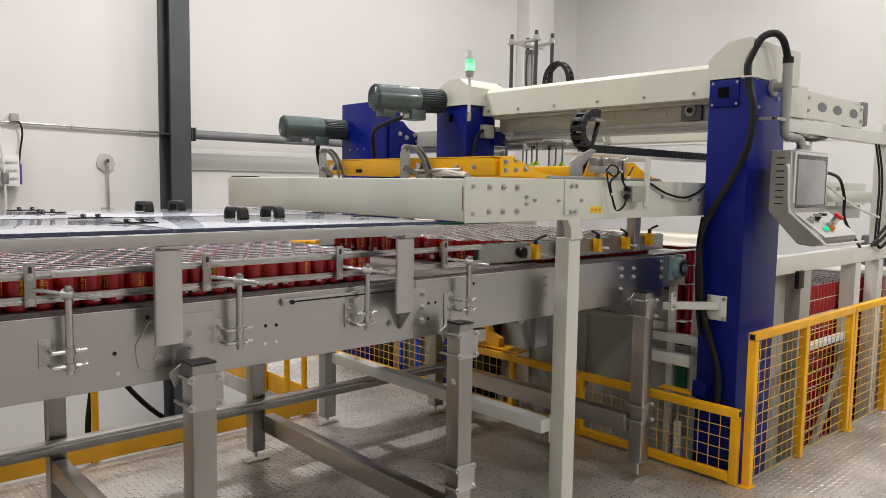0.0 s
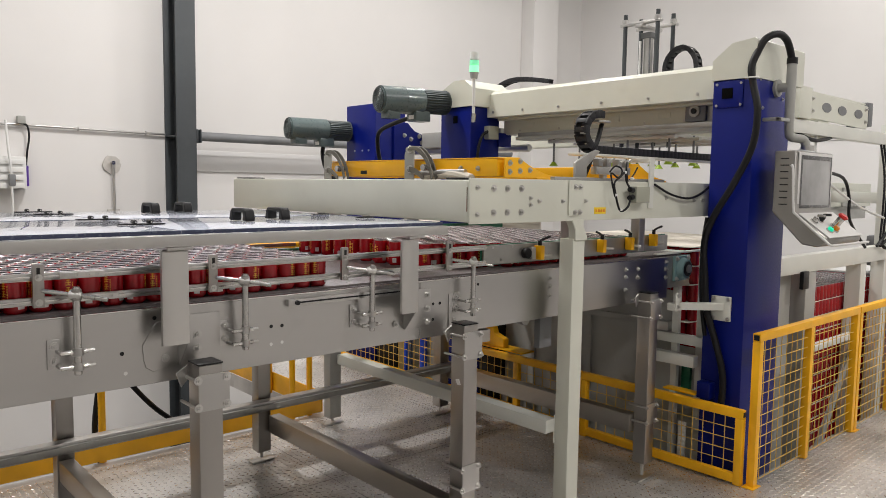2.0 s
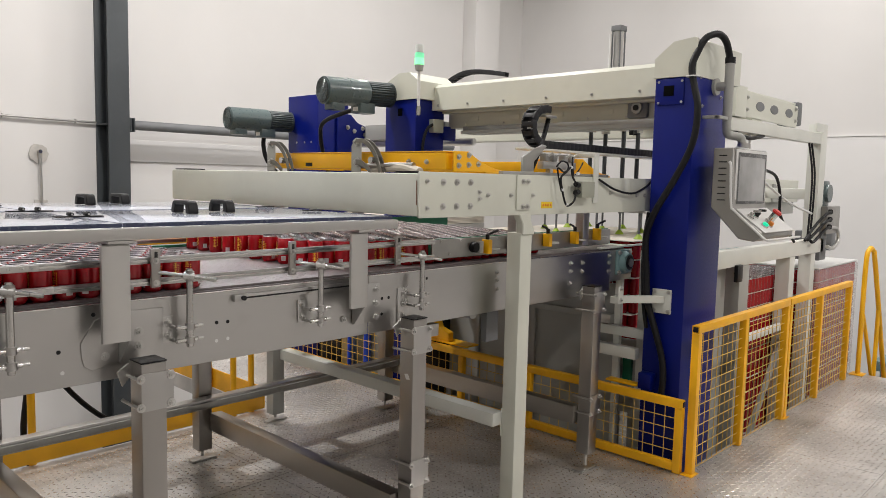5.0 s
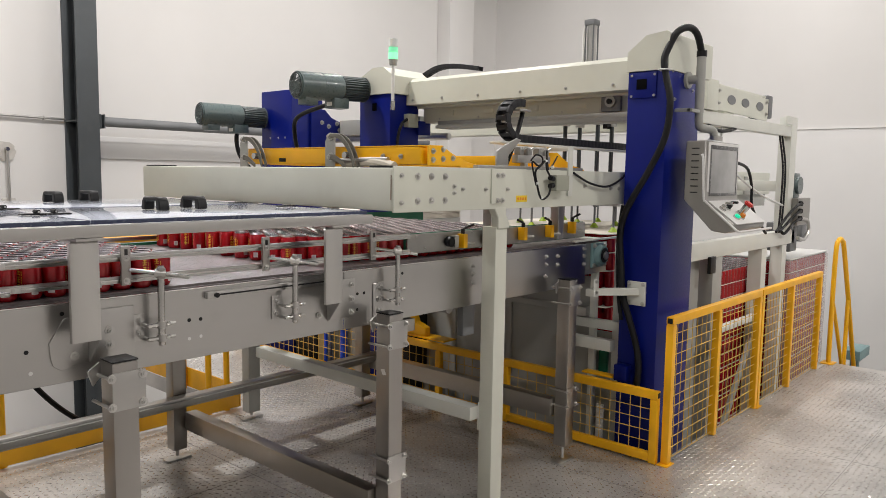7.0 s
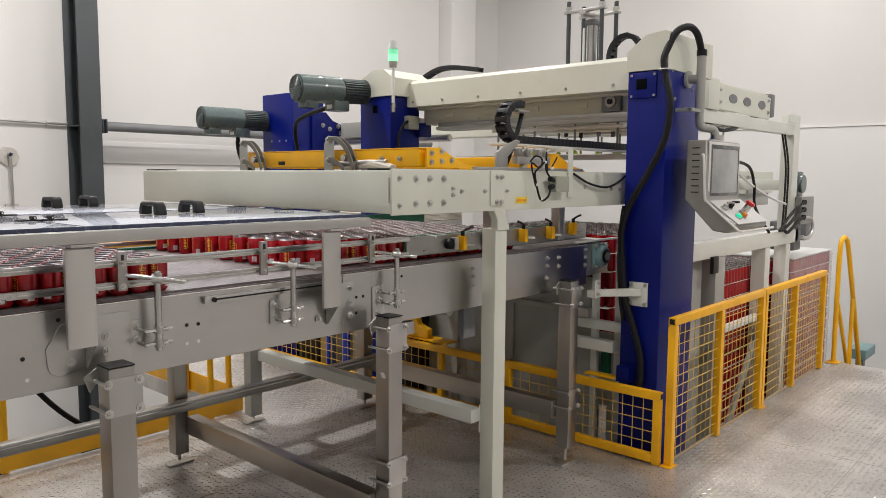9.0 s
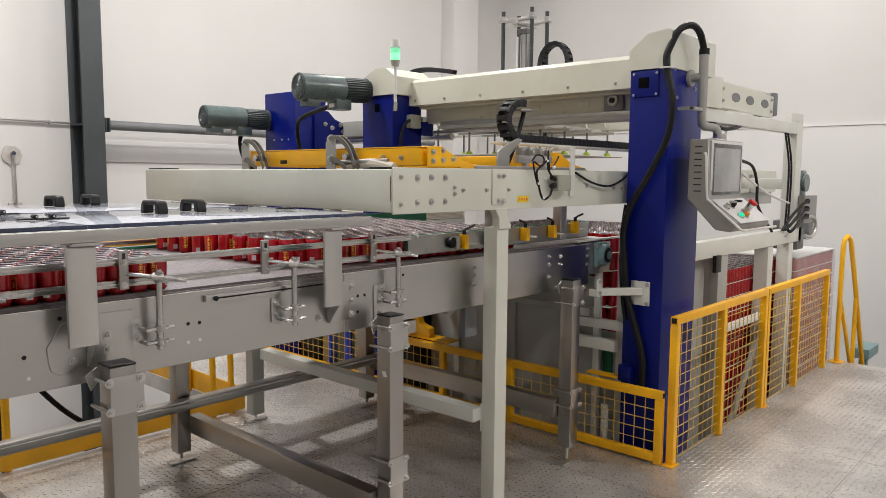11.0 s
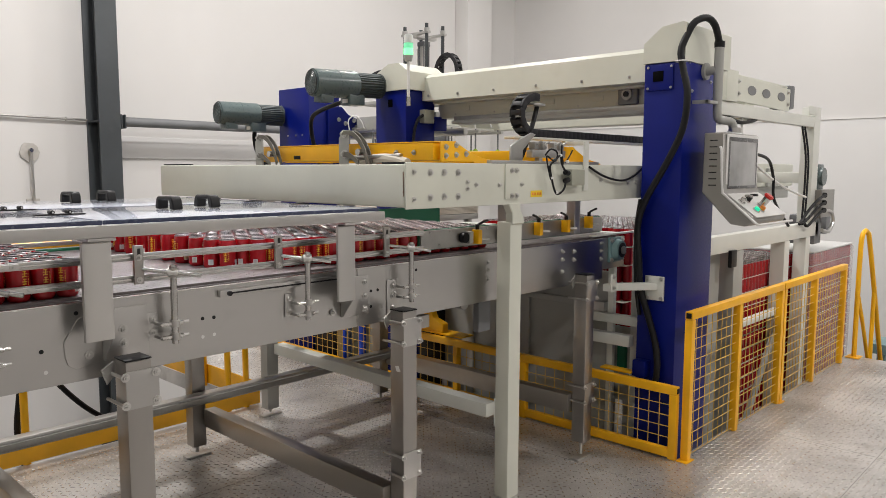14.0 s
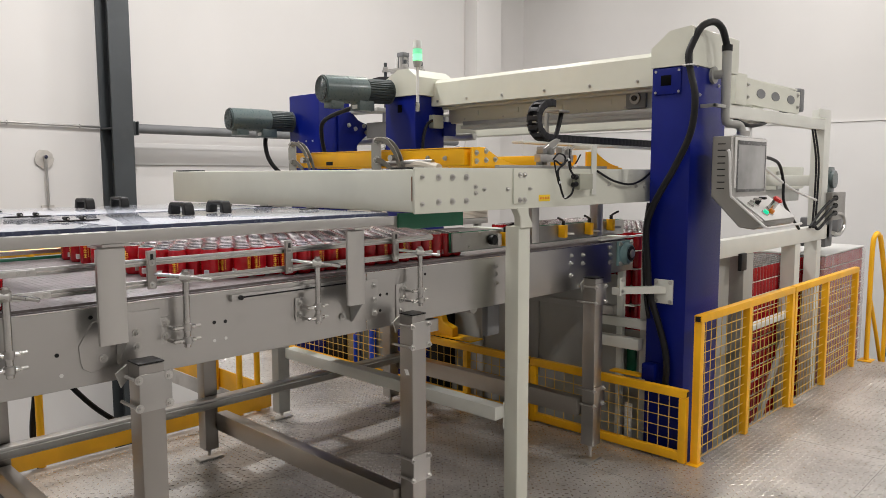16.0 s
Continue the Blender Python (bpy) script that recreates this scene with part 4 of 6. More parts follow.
def carriage():
    """The layer carriage that sweeps cans off the stack, in its resting place."""
    c = thing("layer_carriage", (-1.0, 1.3, 1.70), "yellow painted layer sweep carriage with steel side plates", "carriage")
    za, zb = 1.712, 1.795
    part("cross_tube", box(-1.49, -1.41, 0.60, 1.985, za, zb, 0.008), M_YELLOW, c)
    part("tube_flange", box(-1.489, -1.411, 0.59, 1.985, zb + 0.0005, zb + 0.006, 0.002), M_YELLOW, c)
    part("tube_slot", box(-1.4925, -1.4905, 0.95, 1.03, 1.725, 1.745, 0.001), M_BLACK, c)
    part("tube_slot", box(-1.4925, -1.4905, 1.62, 1.68, 1.725, 1.745, 0.001), M_BLACK, c)
    part("cross_tube", box(-0.52, -0.44, 0.66, 2.10, za, zb - 0.012, 0.008), M_YELLOW, c)
    part("far_side_tube", box(-1.40, -0.525, 1.905, 1.985, za, zb, 0.008), M_YELLOW, c)

    def gusset(x0, y):
        arc = [(x0, za - 0.004), (x0, zb + 0.006), (x0 + 0.10, zb + 0.008)]
        for k in range(9):
            u = k / 8
            arc.append((x0 + 0.10 + 0.25 * u, zb + 0.006 - 0.080 * (1 - (1 - u) ** 1.7)))
        arc.append((x0 + 0.35, za - 0.004))
        return prism(arc, "y", y, y + 0.012, 0.0015)
    for x0, y in ((-1.47, 0.565), (-1.40, 0.80), (-0.43, 0.60), (-0.43, 0.86), (-1.40, 1.89)):
        part("gusset", gusset(x0, y), M_YELLOW, c)
    bolts(c, [(-1.44, 0.565, 1.775), (-1.44, 0.565, 1.735), (-1.37, 0.565, 1.785), (-1.37, 0.565, 1.74), (-1.30, 0.565, 1.745)], (0, -1, 0), 0.009)
    bolts(c, [(-1.495, 0.72, 1.75), (-1.495, 0.84, 1.752)], (-1, 0, 0), 0.008)
    part("base_plate", box(-1.25, -0.1, 0.56, 0.68, 1.7015, 1.711, 0.003), M_YELLOW, c)
    # pivot brackets with curved clamp arms
    for y in (1.185, 1.955):
        b = part("pivot_bracket", prism([(y - 0.03, 1.695), (y + 0.045, 1.695), (y + 0.045, 1.83), (y + 0.015, 1.868), (y - 0.02, 1.868), (y - 0.03, 1.85)], "x", -1.535, -1.525, 0.003), M_PANEL, c, "grey pivot bracket")
        part("bolt", bolt((-1.536, y, 1.850), (-1, 0, 0), 0.013, 0.016), M_ZINC, b)
        part("bolt", bolt((-1.536, y - 0.005, 1.748), (-1, 0, 0), 0.014, 0.018), M_ZINC, b)
        for w in (0.0, 0.028):
            run = smooth_path([(0, y - 0.01, 1.855), (0, y - 0.075, 1.852), (0, y - 0.135, 1.815), (0, y - 0.175, 1.762), (0, y - 0.20, 1.70)], 4)
            outer = [(p.y - 0.009, p.z + 0.009) for p in run]
            inner = [(p.y + 0.008, p.z - 0.010) for p in reversed(run)]
            part("arm", prism(outer + inner, "x", -1.556 + w, -1.550 + w, 0.0015), M_ARM, b, "curved grey clamp arm")
        run = smooth_path([(0, y, 1.748), (0, y - 0.06, 1.74), (0, y - 0.13, 1.70)], 4)
        part("arm", prism([(p.y, p.z + 0.014) for p in run] + [(p.y, p.z - 0.014) for p in reversed(run)], "x", -1.552, -1.546, 0.0015), M_ARM, b)
        part("arm_pin", rod((-1.575, y - 0.15, 1.755), (-1.52, y - 0.15, 1.755), 0.017), M_CHROME, b)
    part("folded_sleeve", hose([(-1.52, 0.74, 1.70), (-1.515, 0.86, 1.722), (-1.50, 1.0, 1.722), (-1.50, 1.1, 1.705)], 0.024, seg=10), M_PAD, c, "pale cloth sleeve")
    part("cylinder_rod", rod((-1.52, 0.78, 1.735), (-1.52, 1.18, 1.728), 0.012), M_ZINC, c)
    # chain bracket and energy chain
    part("chain_bracket", prism([(-1.00, 1.70), (-0.90, 1.70), (-0.90, 1.77), (-0.79, 1.855), (-0.83, 1.862), (-0.93, 1.825), (-1.00, 1.79)], "y", 0.53, 0.542, 0.003), M_GREY_STEEL, c, "folded zinc bracket")
    part("chain_holder", box(-0.755, -0.655, 0.57, 0.67, 2.010, 2.022, 0.003), M_GREY_STEEL, c)
    part("chain_stand", box(-0.70, -0.68, 0.69, 0.71, 1.80, 2.02, 0.003), M_PANEL, c)
    part("cable", hose([(-0.66, 0.62, 2.02), (-0.72, 0.60, 1.93), (-0.80, 0.58, 1.82), (-0.86, 0.58, 1.72)], 0.013), M_RUBBER, c)
    # side plates that guide the layer, clamped on hangers
    for y, s in ((0.672, 1), (2.035, -1)):
        sp = part("side_guide_plate", box(-1.50 if s > 0 else -1.1, 0.113 if s > 0 else 0.05, y - 0.006, y + 0.006, 1.290, 1.382, 0.003), M_GREY_STEEL, c, "grey steel layer guide plate")
        part("liner", box((-1.505 if s > 0 else -0.62), 0.108 if s > 0 else 0.05, y + s * 0.0065, y + s * 0.017, 1.286, 1.386 if s > 0 else 1.40, 0.003), M_GREEN, sp, "green plastic liner")
        if s > 0:
            bolts(sp, [(x, y - 0.006, z) for x in (-1.44, -1.30, -1.02) for z in (1.372,)] + [(-1.38, y - 0.006, 1.31), (-1.2, y - 0.006, 1.31)], (0, -1, 0), 0.004, 0.003)
    k = part("knob", rod((-1.215, 0.665, 1.335), (-1.215, 0.632, 1.335), 0.026, seg=18, bevel=0.004), M_BLACK, c, "black clamping knob")
    part("knob_block", box(-1.195, -1.165, 0.63, 0.665, 1.305, 1.365, 0.003), M_ZINC, k)
    for x, z, s in ((-1.125, 1.335, 1), (-0.60, 1.345, -1), (-0.33, 1.347, -1), (-0.085, 1.358, 1)):
        q = part("clamp", box(x - 0.016, x + 0.014, 0.618, 0.664, z - 0.036, z + 0.036, 0.004), M_YELLOW, c, "yellow clamp block with a black lever")
        part("clamp_pin", rod((x + 0.01, 0.630, z - 0.012), (x + 0.055, 0.605, z - 0.016), 0.0075), M_ZINC, q)
        part("lever", hose([(x, 0.64, z + 0.036), (x, 0.64, z + 0.056), (x + s * 0.03, 0.635, z + 0.070), (x + s * 0.068, 0.63, z + 0.080)], 0.0065), M_BLACK, q, "black clamping lever")
        part("lever_hub", rod((x, 0.64, z + 0.0365), (x, 0.64, z + 0.062), 0.0105), M_BLACK, q)
    for x, y in ((-0.912, 0.63), (-0.255, 0.64), (-0.75, 2.10), (-0.10, 2.10)):
        part("hanger", box(x - 0.032, x + 0.032, y - 0.028, y + 0.028, 1.30, 1.70, 0.005), M_ZINC if y < 1 else M_GREY_STEEL, c, "square steel hanger")
    return c


def energy_chain():
    c = thing("energy_chain", (-0.2, 0.62, 1.85), "black nylon energy chain lying in its tray", "cable chain")
    path = [Vector((0.60 - 0.02 * i, 0.62, 1.868)) for i in range(67)]
    cx = path[-1].x
    for k in range(1, 25):
        a = math.pi * 1.06 * k / 24
        path.append(Vector((cx - 0.115 * math.sin(a), 0.62, 1.868 + 0.094 * (1 - math.cos(a)))))
    chain_links(c, path, 0.032, 0.020, (0, 1, 0), 0.042)
    return c


# ---------- lift gantry ----------
def motor(name, x, y, z, r, length, axis, label):
    """A ribbed gear motor; the axis points from fan cover to gearbox."""
    m = thing(name, (x, y, z), label, "motor", "drive motors")
    p, d = Vector((x, y, z)), Vector(axis).normalized()

    def at(s):
        return p + d * s
    part("fan_cover", rod(at(0), at(length * 0.64), r, seg=28, bevel=0.012), M_MOTOR, m, "glossy grey-green fan cover")
    g = bmesh.new()
    side = d.orthogonal().normalized()
    up = d.cross(side)
    for k in range(6):
        rr = r * (0.15 + 0.13 * k)
        hose([at(-0.004) + rr * (math.cos(a) * side + math.sin(a) * up) for a in [2 * math.pi * i / 20 for i in range(21)]], 0.0022, g, seg=5, per=1)
    for k in range(8):
        a = math.pi * k / 8
        rod(at(-0.003) - r * 0.9 * (math.cos(a) * side + math.sin(a) * up), at(-0.003) + r * 0.9 * (math.cos(a) * side + math.sin(a) * up), 0.0025, g, 5)
    part("cover_band", rod(at(length * 0.34), at(length * 0.36), r * 1.015, seg=28, bevel=0.002), M_MOTOR, m)
    part("grille_well", rod(at(-0.0015), at(0.0), r * 0.90, seg=24), M_BLACK, m, "dark fan opening")
    part("fan_grille", g, M_MOTOR, m, "round fan grille")
    fb = part("motor_body", rod(at(length * 0.641), at(length), r * 0.80, seg=24), M_MOTOR_D, m, "dark finned motor body")
    for k in range(28):
        a = 2 * math.pi * k / 28
        rad = math.cos(a) * side + math.sin(a) * up
        part("fin", rod(at(length * 0.65) + rad * r * 0.84, at(length * 0.99) + rad * r * 0.84, 0.0075, seg=4), M_MOTOR_D, fb)
    part("flange", rod(at(length * 0.992), at(length * 1.02), r * 0.94, seg=28, bevel=0.004), M_MOTOR_D, m)
    q = at(length * 0.60)
    part("terminal_box", box(q.x - 0.075, q.x + 0.075, q.y - 0.06, q.y + 0.06, q.z - r - 0.055, q.z - r * 0.72, 0.012), M_MOTOR, m, "grey terminal box")
    part("rating_plate", box(q.x - 0.076 - 0.0015, q.x - 0.0752, q.y - 0.03, q.y + 0.03, q.z - r - 0.038, q.z - r - 0.008, 0.0004), M_WHITE_PL, m)
    q = at(length * 0.18)
    part("brake_box", box(q.x - 0.06, q.x + 0.06, q.y - 0.05, q.y + 0.05, q.z - r - 0.04, q.z - r * 0.8, 0.01), M_MOTOR, m)
    return m


def hood(x0, x1, y0, y1, z0, z1, cut):
    return prism([(x0, z0), (x1, z0), (x1, z1 - cut), (x1 - cut * 1.2, z1), (x0 + cut * 1.2, z1), (x0, z1 - cut)], "y", y0, y1, 0.006)


def gantry():
    g = thing("lift_gantry", (0.3, 1.4, 0), "blue and cream steel lift gantry standing on the platform", "gantry")
    # near column
    col = part("column", box(0.10, 0.56, 0.15, 0.40, LOW, 2.292, 0.008), M_BLUE, g, "deep blue painted box column")
    part("hood", prism([(0.145, 2.2925), (0.405, 2.2925), (0.405, 2.405), (0.29, 2.495), (0.16, 2.51), (0.145, 2.50)], "x", 0.09, 0.72, 0), M_CREAM, col, "cream sheet hood")
    part("top_plate", box(0.092, 0.0985, 0.215, 0.385, 2.135, 2.282, 0.002), M_BLUE, col)
    part("window", box(0.089, 0.0925, 0.275, 0.340, 2.185, 2.245, 0.001), M_VOID, col, "dark square opening")
    bolts(col, [(0.092, y, z) for y in (0.228, 0.372) for z in (2.148, 2.268)], (-1, 0, 0), 0.005, 0.004)
    bolts(col, [(x, 0.15, z) for x, z in ((0.16, 2.29), (0.34, 2.28), (0.2, 2.13), (0.45, 2.2))], (0, -1, 0), 0.007, 0.005)
    # bracket that ties the conveyor to the column
    b = part("tie_bracket", prism([(-0.165, 0.435), (-0.165, 0.485), (-0.10, 0.475), (0.084, 0.325), (0.084, 0.262), (-0.09, 0.425)], "z", 0.962, 1.005, 0.003), M_WHITE_P, g, "white tie bracket")
    part("plate", box(0.085, 0.0975, 0.225, 0.345, 0.90, 1.045, 0.003), M_WHITE_P, b)
    part("plate", box(-0.165, -0.115, 0.428, 0.4345, 0.96, 1.065, 0.002), M_WHITE_P, b)
    bolts(b, [(0.085, y, z) for y in (0.24, 0.33) for z in (0.915, 1.03)], (-1, 0, 0), 0.008)
    bolts(b, [(-0.14, 0.428, 1.05), (-0.14, 0.428, 0.985)], (0, -1, 0), 0.008)
    # far column
    fc = part("column", box(0.10, 0.425, 2.43, 2.78, LOW, 2.292, 0.008), M_BLUE, g, "deep blue painted box column")
    part("hood", prism([(2.40, 2.2925), (2.79, 2.2925), (2.79, 2.42), (2.62, 2.50), (2.50, 2.50), (2.40, 2.43)], "x", 0.09, 0.52, 0), M_CREAM, fc, "cream sheet hood")
    part("window", box(0.0965, 0.0995, 2.58, 2.63, 2.165, 2.225, 0.001), M_VOID, fc)
    part("ear_plate", box(0.40, 0.545, 2.404, 2.4285, 1.985, 2.10, 0.010), M_BLUE, fc)
    part("terminal_box", box(0.25, 0.36, 2.37, 2.4295, 2.04, 2.145, 0.006), M_JBOX, fc, "grey-green junction box")
    part("cable", hose([(0.25, 2.39, 2.10), (0.19, 2.39, 2.06), (0.16, 2.40, 1.95), (0.155, 2.41, 1.75)], 0.012), M_RUBBER, fc)
    # main beam with chamfered top, and the carriage track below
    beam = part("beam", prism([(0.28, 2.215), (0.62, 2.215), (0.62, 2.37), (0.57, 2.42), (0.315, 2.42), (0.28, 2.392)], "y", 0.402, 2.428, 0), M_CREAM, g, "cream sheet beam cover")
    bolts(beam, [(0.28, y, 2.252) for y in (0.60, 0.95, 1.32, 1.70, 2.05, 2.36)], (-1, 0, 0), 0.007, 0.006)
    t = part("track", box(0.48, 0.62, 0.402, 2.428, 2.085, 2.213, 0.004), M_CREAM, g)
    part("track_lip", box(0.40, 0.479, 0.403, 2.427, 2.198, 2.2145, 0.003), M_CREAM, t)
    part("track_rail", box(0.455, 0.4785, 0.403, 2.25, 2.062, 2.095, 0.003), M_GREY_STEEL, t)
    part("track_flange", box(0.43, 0.62, 0.402, 2.25, 2.035, 2.0605, 0.003), M_PANEL, t)
    for y in (0.9, 1.3, 1.7, 2.1):
        part("track_clip", box(0.473, 0.4795, y, y + 0.09, 2.135, 2.175, 0.002), M_CREAM, t)
    bolts(t, [(0.48, y, z) for y in (0.8, 1.1, 1.45, 1.85, 2.25) for z in (2.115,)], (-1, 0, 0), 0.005, 0.004)
    part("second_beam", box(1.75, 1.95, 0.45, 4.2, 2.06, 2.26, 0.01), M_CREAM, g)
    part("long_beam", box(0.62, 0.74, 2.60, 3.64, 2.02, 2.16, 0.006), M_PANEL, g)
    part("far_pipe", rod((0.66, 2.30, 1.985), (0.66, 4.2, 1.985), 0.031, seg=18, bevel=0.006), M_ZINC, g)
    # cast bearing by the near column
    cb = part("bearing", box(0.44, 0.476, 0.63, 0.775, 2.10, 2.225, 0.02), M_PIPE, g, "dark grey cast bearing")
    part("bearing_ring", rod((0.44, 0.70, 2.165), (0.425, 0.70, 2.165), 0.038), M_GREY_STEEL, cb)
    part("bearing_shaft", rod((0.424, 0.70, 2.165), (0.412, 0.70, 2.165), 0.018), M_BLACK, cb)
    # drive column beyond
    dc = thing("drive_column", (0.3, 3.8, 0), "deep blue drive column with a bevelled bracket plate", "column")
    part("body", box(0.10, 0.45, 3.68, 4.14, LOW, 2.405, 0.008), M_BLUE, dc)
    part("bracket_plate", prism([(0.30, 1.65), (0.52, 1.65), (0.52, 1.95), (0.66, 2.06), (0.66, 2.14), (0.54, 2.18), (0.46, 2.25), (0.30, 2.25)], "y", 3.655, 3.679, 0.004), M_BLUE, dc)
    bolts(dc, [(0.60, 3.655, 2.13), (0.63, 3.655, 2.07), (0.42, 3.655, 2.13), (0.50, 3.655, 2.10)], (0, -1, 0), 0.014, 0.02)
    bolts(dc, [(0.10, y, 1.98) for y in (3.78, 3.88, 4.0)], (-1, 0, 0), 0.006, 0.004)
    # signal lamp
    s = thing("signal_lamp", (0.09, 2.40, 2.2), "stack signal lamp glowing green on a white tube", "signal lamp")
    part("tube", rod((0.085, 2.385, 2.19), (0.085, 2.385, 2.50), 0.012), M_WHITE_PL, s)
    part("mount", rod((0.085, 2.385, 2.16), (0.085, 2.385, 2.23), 0.018, seg=16, bevel=0.004), M_CHROME, s)
    part("base", rod((0.085, 2.385, 2.50), (0.085, 2.385, 2.545), 0.028, r2=0.036), M_PANEL, s)
    part("lens", rod((0.085, 2.385, 2.546), (0.085, 2.385, 2.598), 0.037, seg=20, bevel=0.003), M_GREEN_L, s, "glowing green lens")
    part("lens_band", rod((0.085, 2.385, 2.5985), (0.085, 2.385, 2.6355), 0.0368, seg=20, bevel=0.002), M_GREEN_D, s, "dim green lens band")
    part("top", rod((0.085, 2.385, 2.636), (0.085, 2.385, 2.70), 0.035, seg=20, bevel=0.006), M_CLEARW, s, "pale clear lens top")
    motor("gear_motor", -0.555, 2.765, 2.315, 0.104, 0.60, (1, -0.15, 0.02), "grey-green gear motor flanged to the blue column")
    motor("gear_motor", -0.525, 4.17, 2.165, 0.101, 0.60, (1, -0.15, 0.0), "grey-green gear motor flanged to the drive column")
    cab = thing("motor_cable", (0.0, 3.0, 2.1), "black corrugated motor cable hanging down", "cable", "motor cables")
    part("cable", hose([(-0.10, 2.80, 2.23), (-0.12, 3.06, 2.19), (-0.12, 3.32, 2.12), (-0.08, 3.40, 1.98), (-0.04, 3.38, 1.78), (0.0, 3.36, 1.66)], 0.018, seg=12), M_RUBBER, cab)
    cab = thing("motor_cable", (0.0, 4.2, 2.0), "black corrugated motor cable hanging down", "cable", "motor cables")
    part("cable", hose([(-0.10, 4.22, 2.08), (-0.12, 4.22, 1.95), (-0.10, 4.18, 1.80), (-0.02, 4.08, 1.66), (0.1, 4.0, 1.58)], 0.020, seg=12), M_RUBBER, cab)


def column_hose():
    h = thing("column_hose", (0.1, 0.2, 1.5), "thick black hose looping from the console arm down the blue column", "hose")
    part("hose", hose([(0.36, 0.065, 2.40), (0.30, 0.07, 2.50), (0.22, 0.085, 2.535), (0.14, 0.12, 2.505), (0.10, 0.15, 2.42), (0.075, 0.165, 2.34), (0.07, 0.145, 2.24), (0.06, 0.111, 2.10), (0.06, 0.13, 1.91), (0.06, 0.22, 1.715), (0.06, 0.345, 1.497), (0.06, 0.391, 1.342), (0.06, 0.376, 1.136), (0.06, 0.36, 0.965), (0.06, 0.303, 0.80), (0.06, 0.25, 0.634), (0.06, 0.236, 0.50), (0.06, 0.25, 0.36)], 0.020, seg=14), M_RUBBER, h)
    part("cable_tie", hose([(0.04 + 0.036 * math.cos(a) + 0.03, 0.155 + 0.036 * math.sin(a), 2.285) for a in [2 * math.pi * i / 14 for i in range(15)]], 0.004, seg=6, per=1), M_WHITE_PL, h)
    part("thin_cable", hose([(0.07, 0.385, 1.5), (0.075, 0.41, 1.3), (0.075, 0.40, 1.0), (0.075, 0.37, 0.8)], 0.012), M_RUBBER, h)


def console():
    c = thing("control_console", (0.44, 0.0, 1.6), "grey operator console with screen and buttons on a pipe arm", "control panel")
    x0, x1 = 0.165, 0.672
    prof = [(0.05, 1.885), (-0.065, 1.885), (-0.075, 1.542), (-0.245, 1.415), (-0.245, 1.385), (-0.205, 1.362), (-0.12, 1.372), (0.05, 1.545)]
    part("case", prism(prof, "x", x0, x1, 0.006), M_HMI, c)
    part("front_face", box(x0 + 0.03, x1 - 0.012, -0.0735, -0.067, 1.552, 1.878, 0.004), M_HMI_L, c, "pale console face")
    s = part("screen", box(x0 + 0.055, x1 - 0.035, -0.0775, -0.0738, 1.568, 1.862, 0.002), M_SCREEN, c, "grey film-covered screen")
    for za, zb in ((1.569, 1.584), (1.838, 1.861)):
        part("screen_border", box(x0 + 0.056, x1 - 0.036, -0.0785, -0.0776, za, zb, 0.0003), M_SCREEN_D, s)
    for xa in (x0 + 0.056, x1 - 0.046):
        part("screen_border", box(xa, xa + 0.010, -0.0785, -0.0776, 1.5845, 1.8375, 0.0003), M_SCREEN_D, s)
    for k in range(8):
        z = 1.838 - k * 0.036
        part("vent", box(x0 - 0.0015, x0 + 0.002, -0.030, 0.015, z, z + 0.006, 0.0005), M_BLACK, c, "black vent slot")
    nrm = Vector((0, -0.598, 0.80)).normalized()
    slope = Vector((0, -0.80, -0.598)).normalized()
    top = Vector((0, -0.078, 1.540))
    plate = bmesh.new()
    box(x0 + 0.025, x1 - 0.012, -0.105, 0.105, -0.003, 0.003, 0.002, plate)
    ang = math.atan2(slope.z, -slope.y)
    mid = top + slope * 0.112 + nrm * 0.005
    bmesh.ops.transform(plate, matrix=Matrix.Translation((0, mid.y, mid.z)) @ Matrix.Rotation(-ang, 4, "X"), verts=plate.verts[:])
    part("button_plate", plate, M_HMI_L, c, "pale sloping button plate")
    for x, s_, r, m_, h in ((0.235, 0.085, 0.016, M_CHROME, 0.03), (0.325, 0.08, 0.016, M_BLACK, 0.035), (0.42, 0.135, 0.02, M_RED_E, 0.065), (0.285, 0.165, 0.016, M_GREEN_B, 0.022), (0.36, 0.165, 0.016, M_ORANGE, 0.028)):
        p = Vector((x, 0, 0)) + top + slope * s_ + nrm * 0.008
        b = part("button", rod(p, p + nrm * h, r, seg=18, bevel=0.003), m_ if h < 0.06 else M_CHROME, c)
        part("collar", rod(p, p + nrm * 0.008, r * 1.35, seg=18), M_CHROME, b)
        if h > 0.06:
            part("mushroom_head", rod(p + nrm * h, p + nrm * (h + 0.018), 0.028, seg=20, bevel=0.005), M_RED_E, b, "red emergency stop head")
        if m_ is M_CHROME or m_ is M_BLACK:
            part("key_handle", box(p.x - 0.006, p.x + 0.024, p.y - 0.055, p.y - 0.018, p.z + 0.028, p.z + 0.042, 0.004), m_, b)
    part("grab_rail", hose([(x0 - 0.012, -0.05, 1.80), (x0 - 0.018, -0.062, 1.78), (x0 - 0.018, -0.075, 1.57), (x0 - 0.018, -0.10, 1.528), (x0 - 0.018, -0.25, 1.40), (x0 - 0.005, -0.275, 1.378), (x0 + 0.06, -0.28, 1.376), (x1 + 0.02, -0.28, 1.376)], 0.007, per=4), M_HMI_L, c, "bent grab rail")
    # pipe arm
    a = part("pipe_arm", rod((0.36, 0.065, 2.06), (0.36, 0.065, 2.39), 0.027, seg=20), M_PANEL, c, "grey pipe arm")
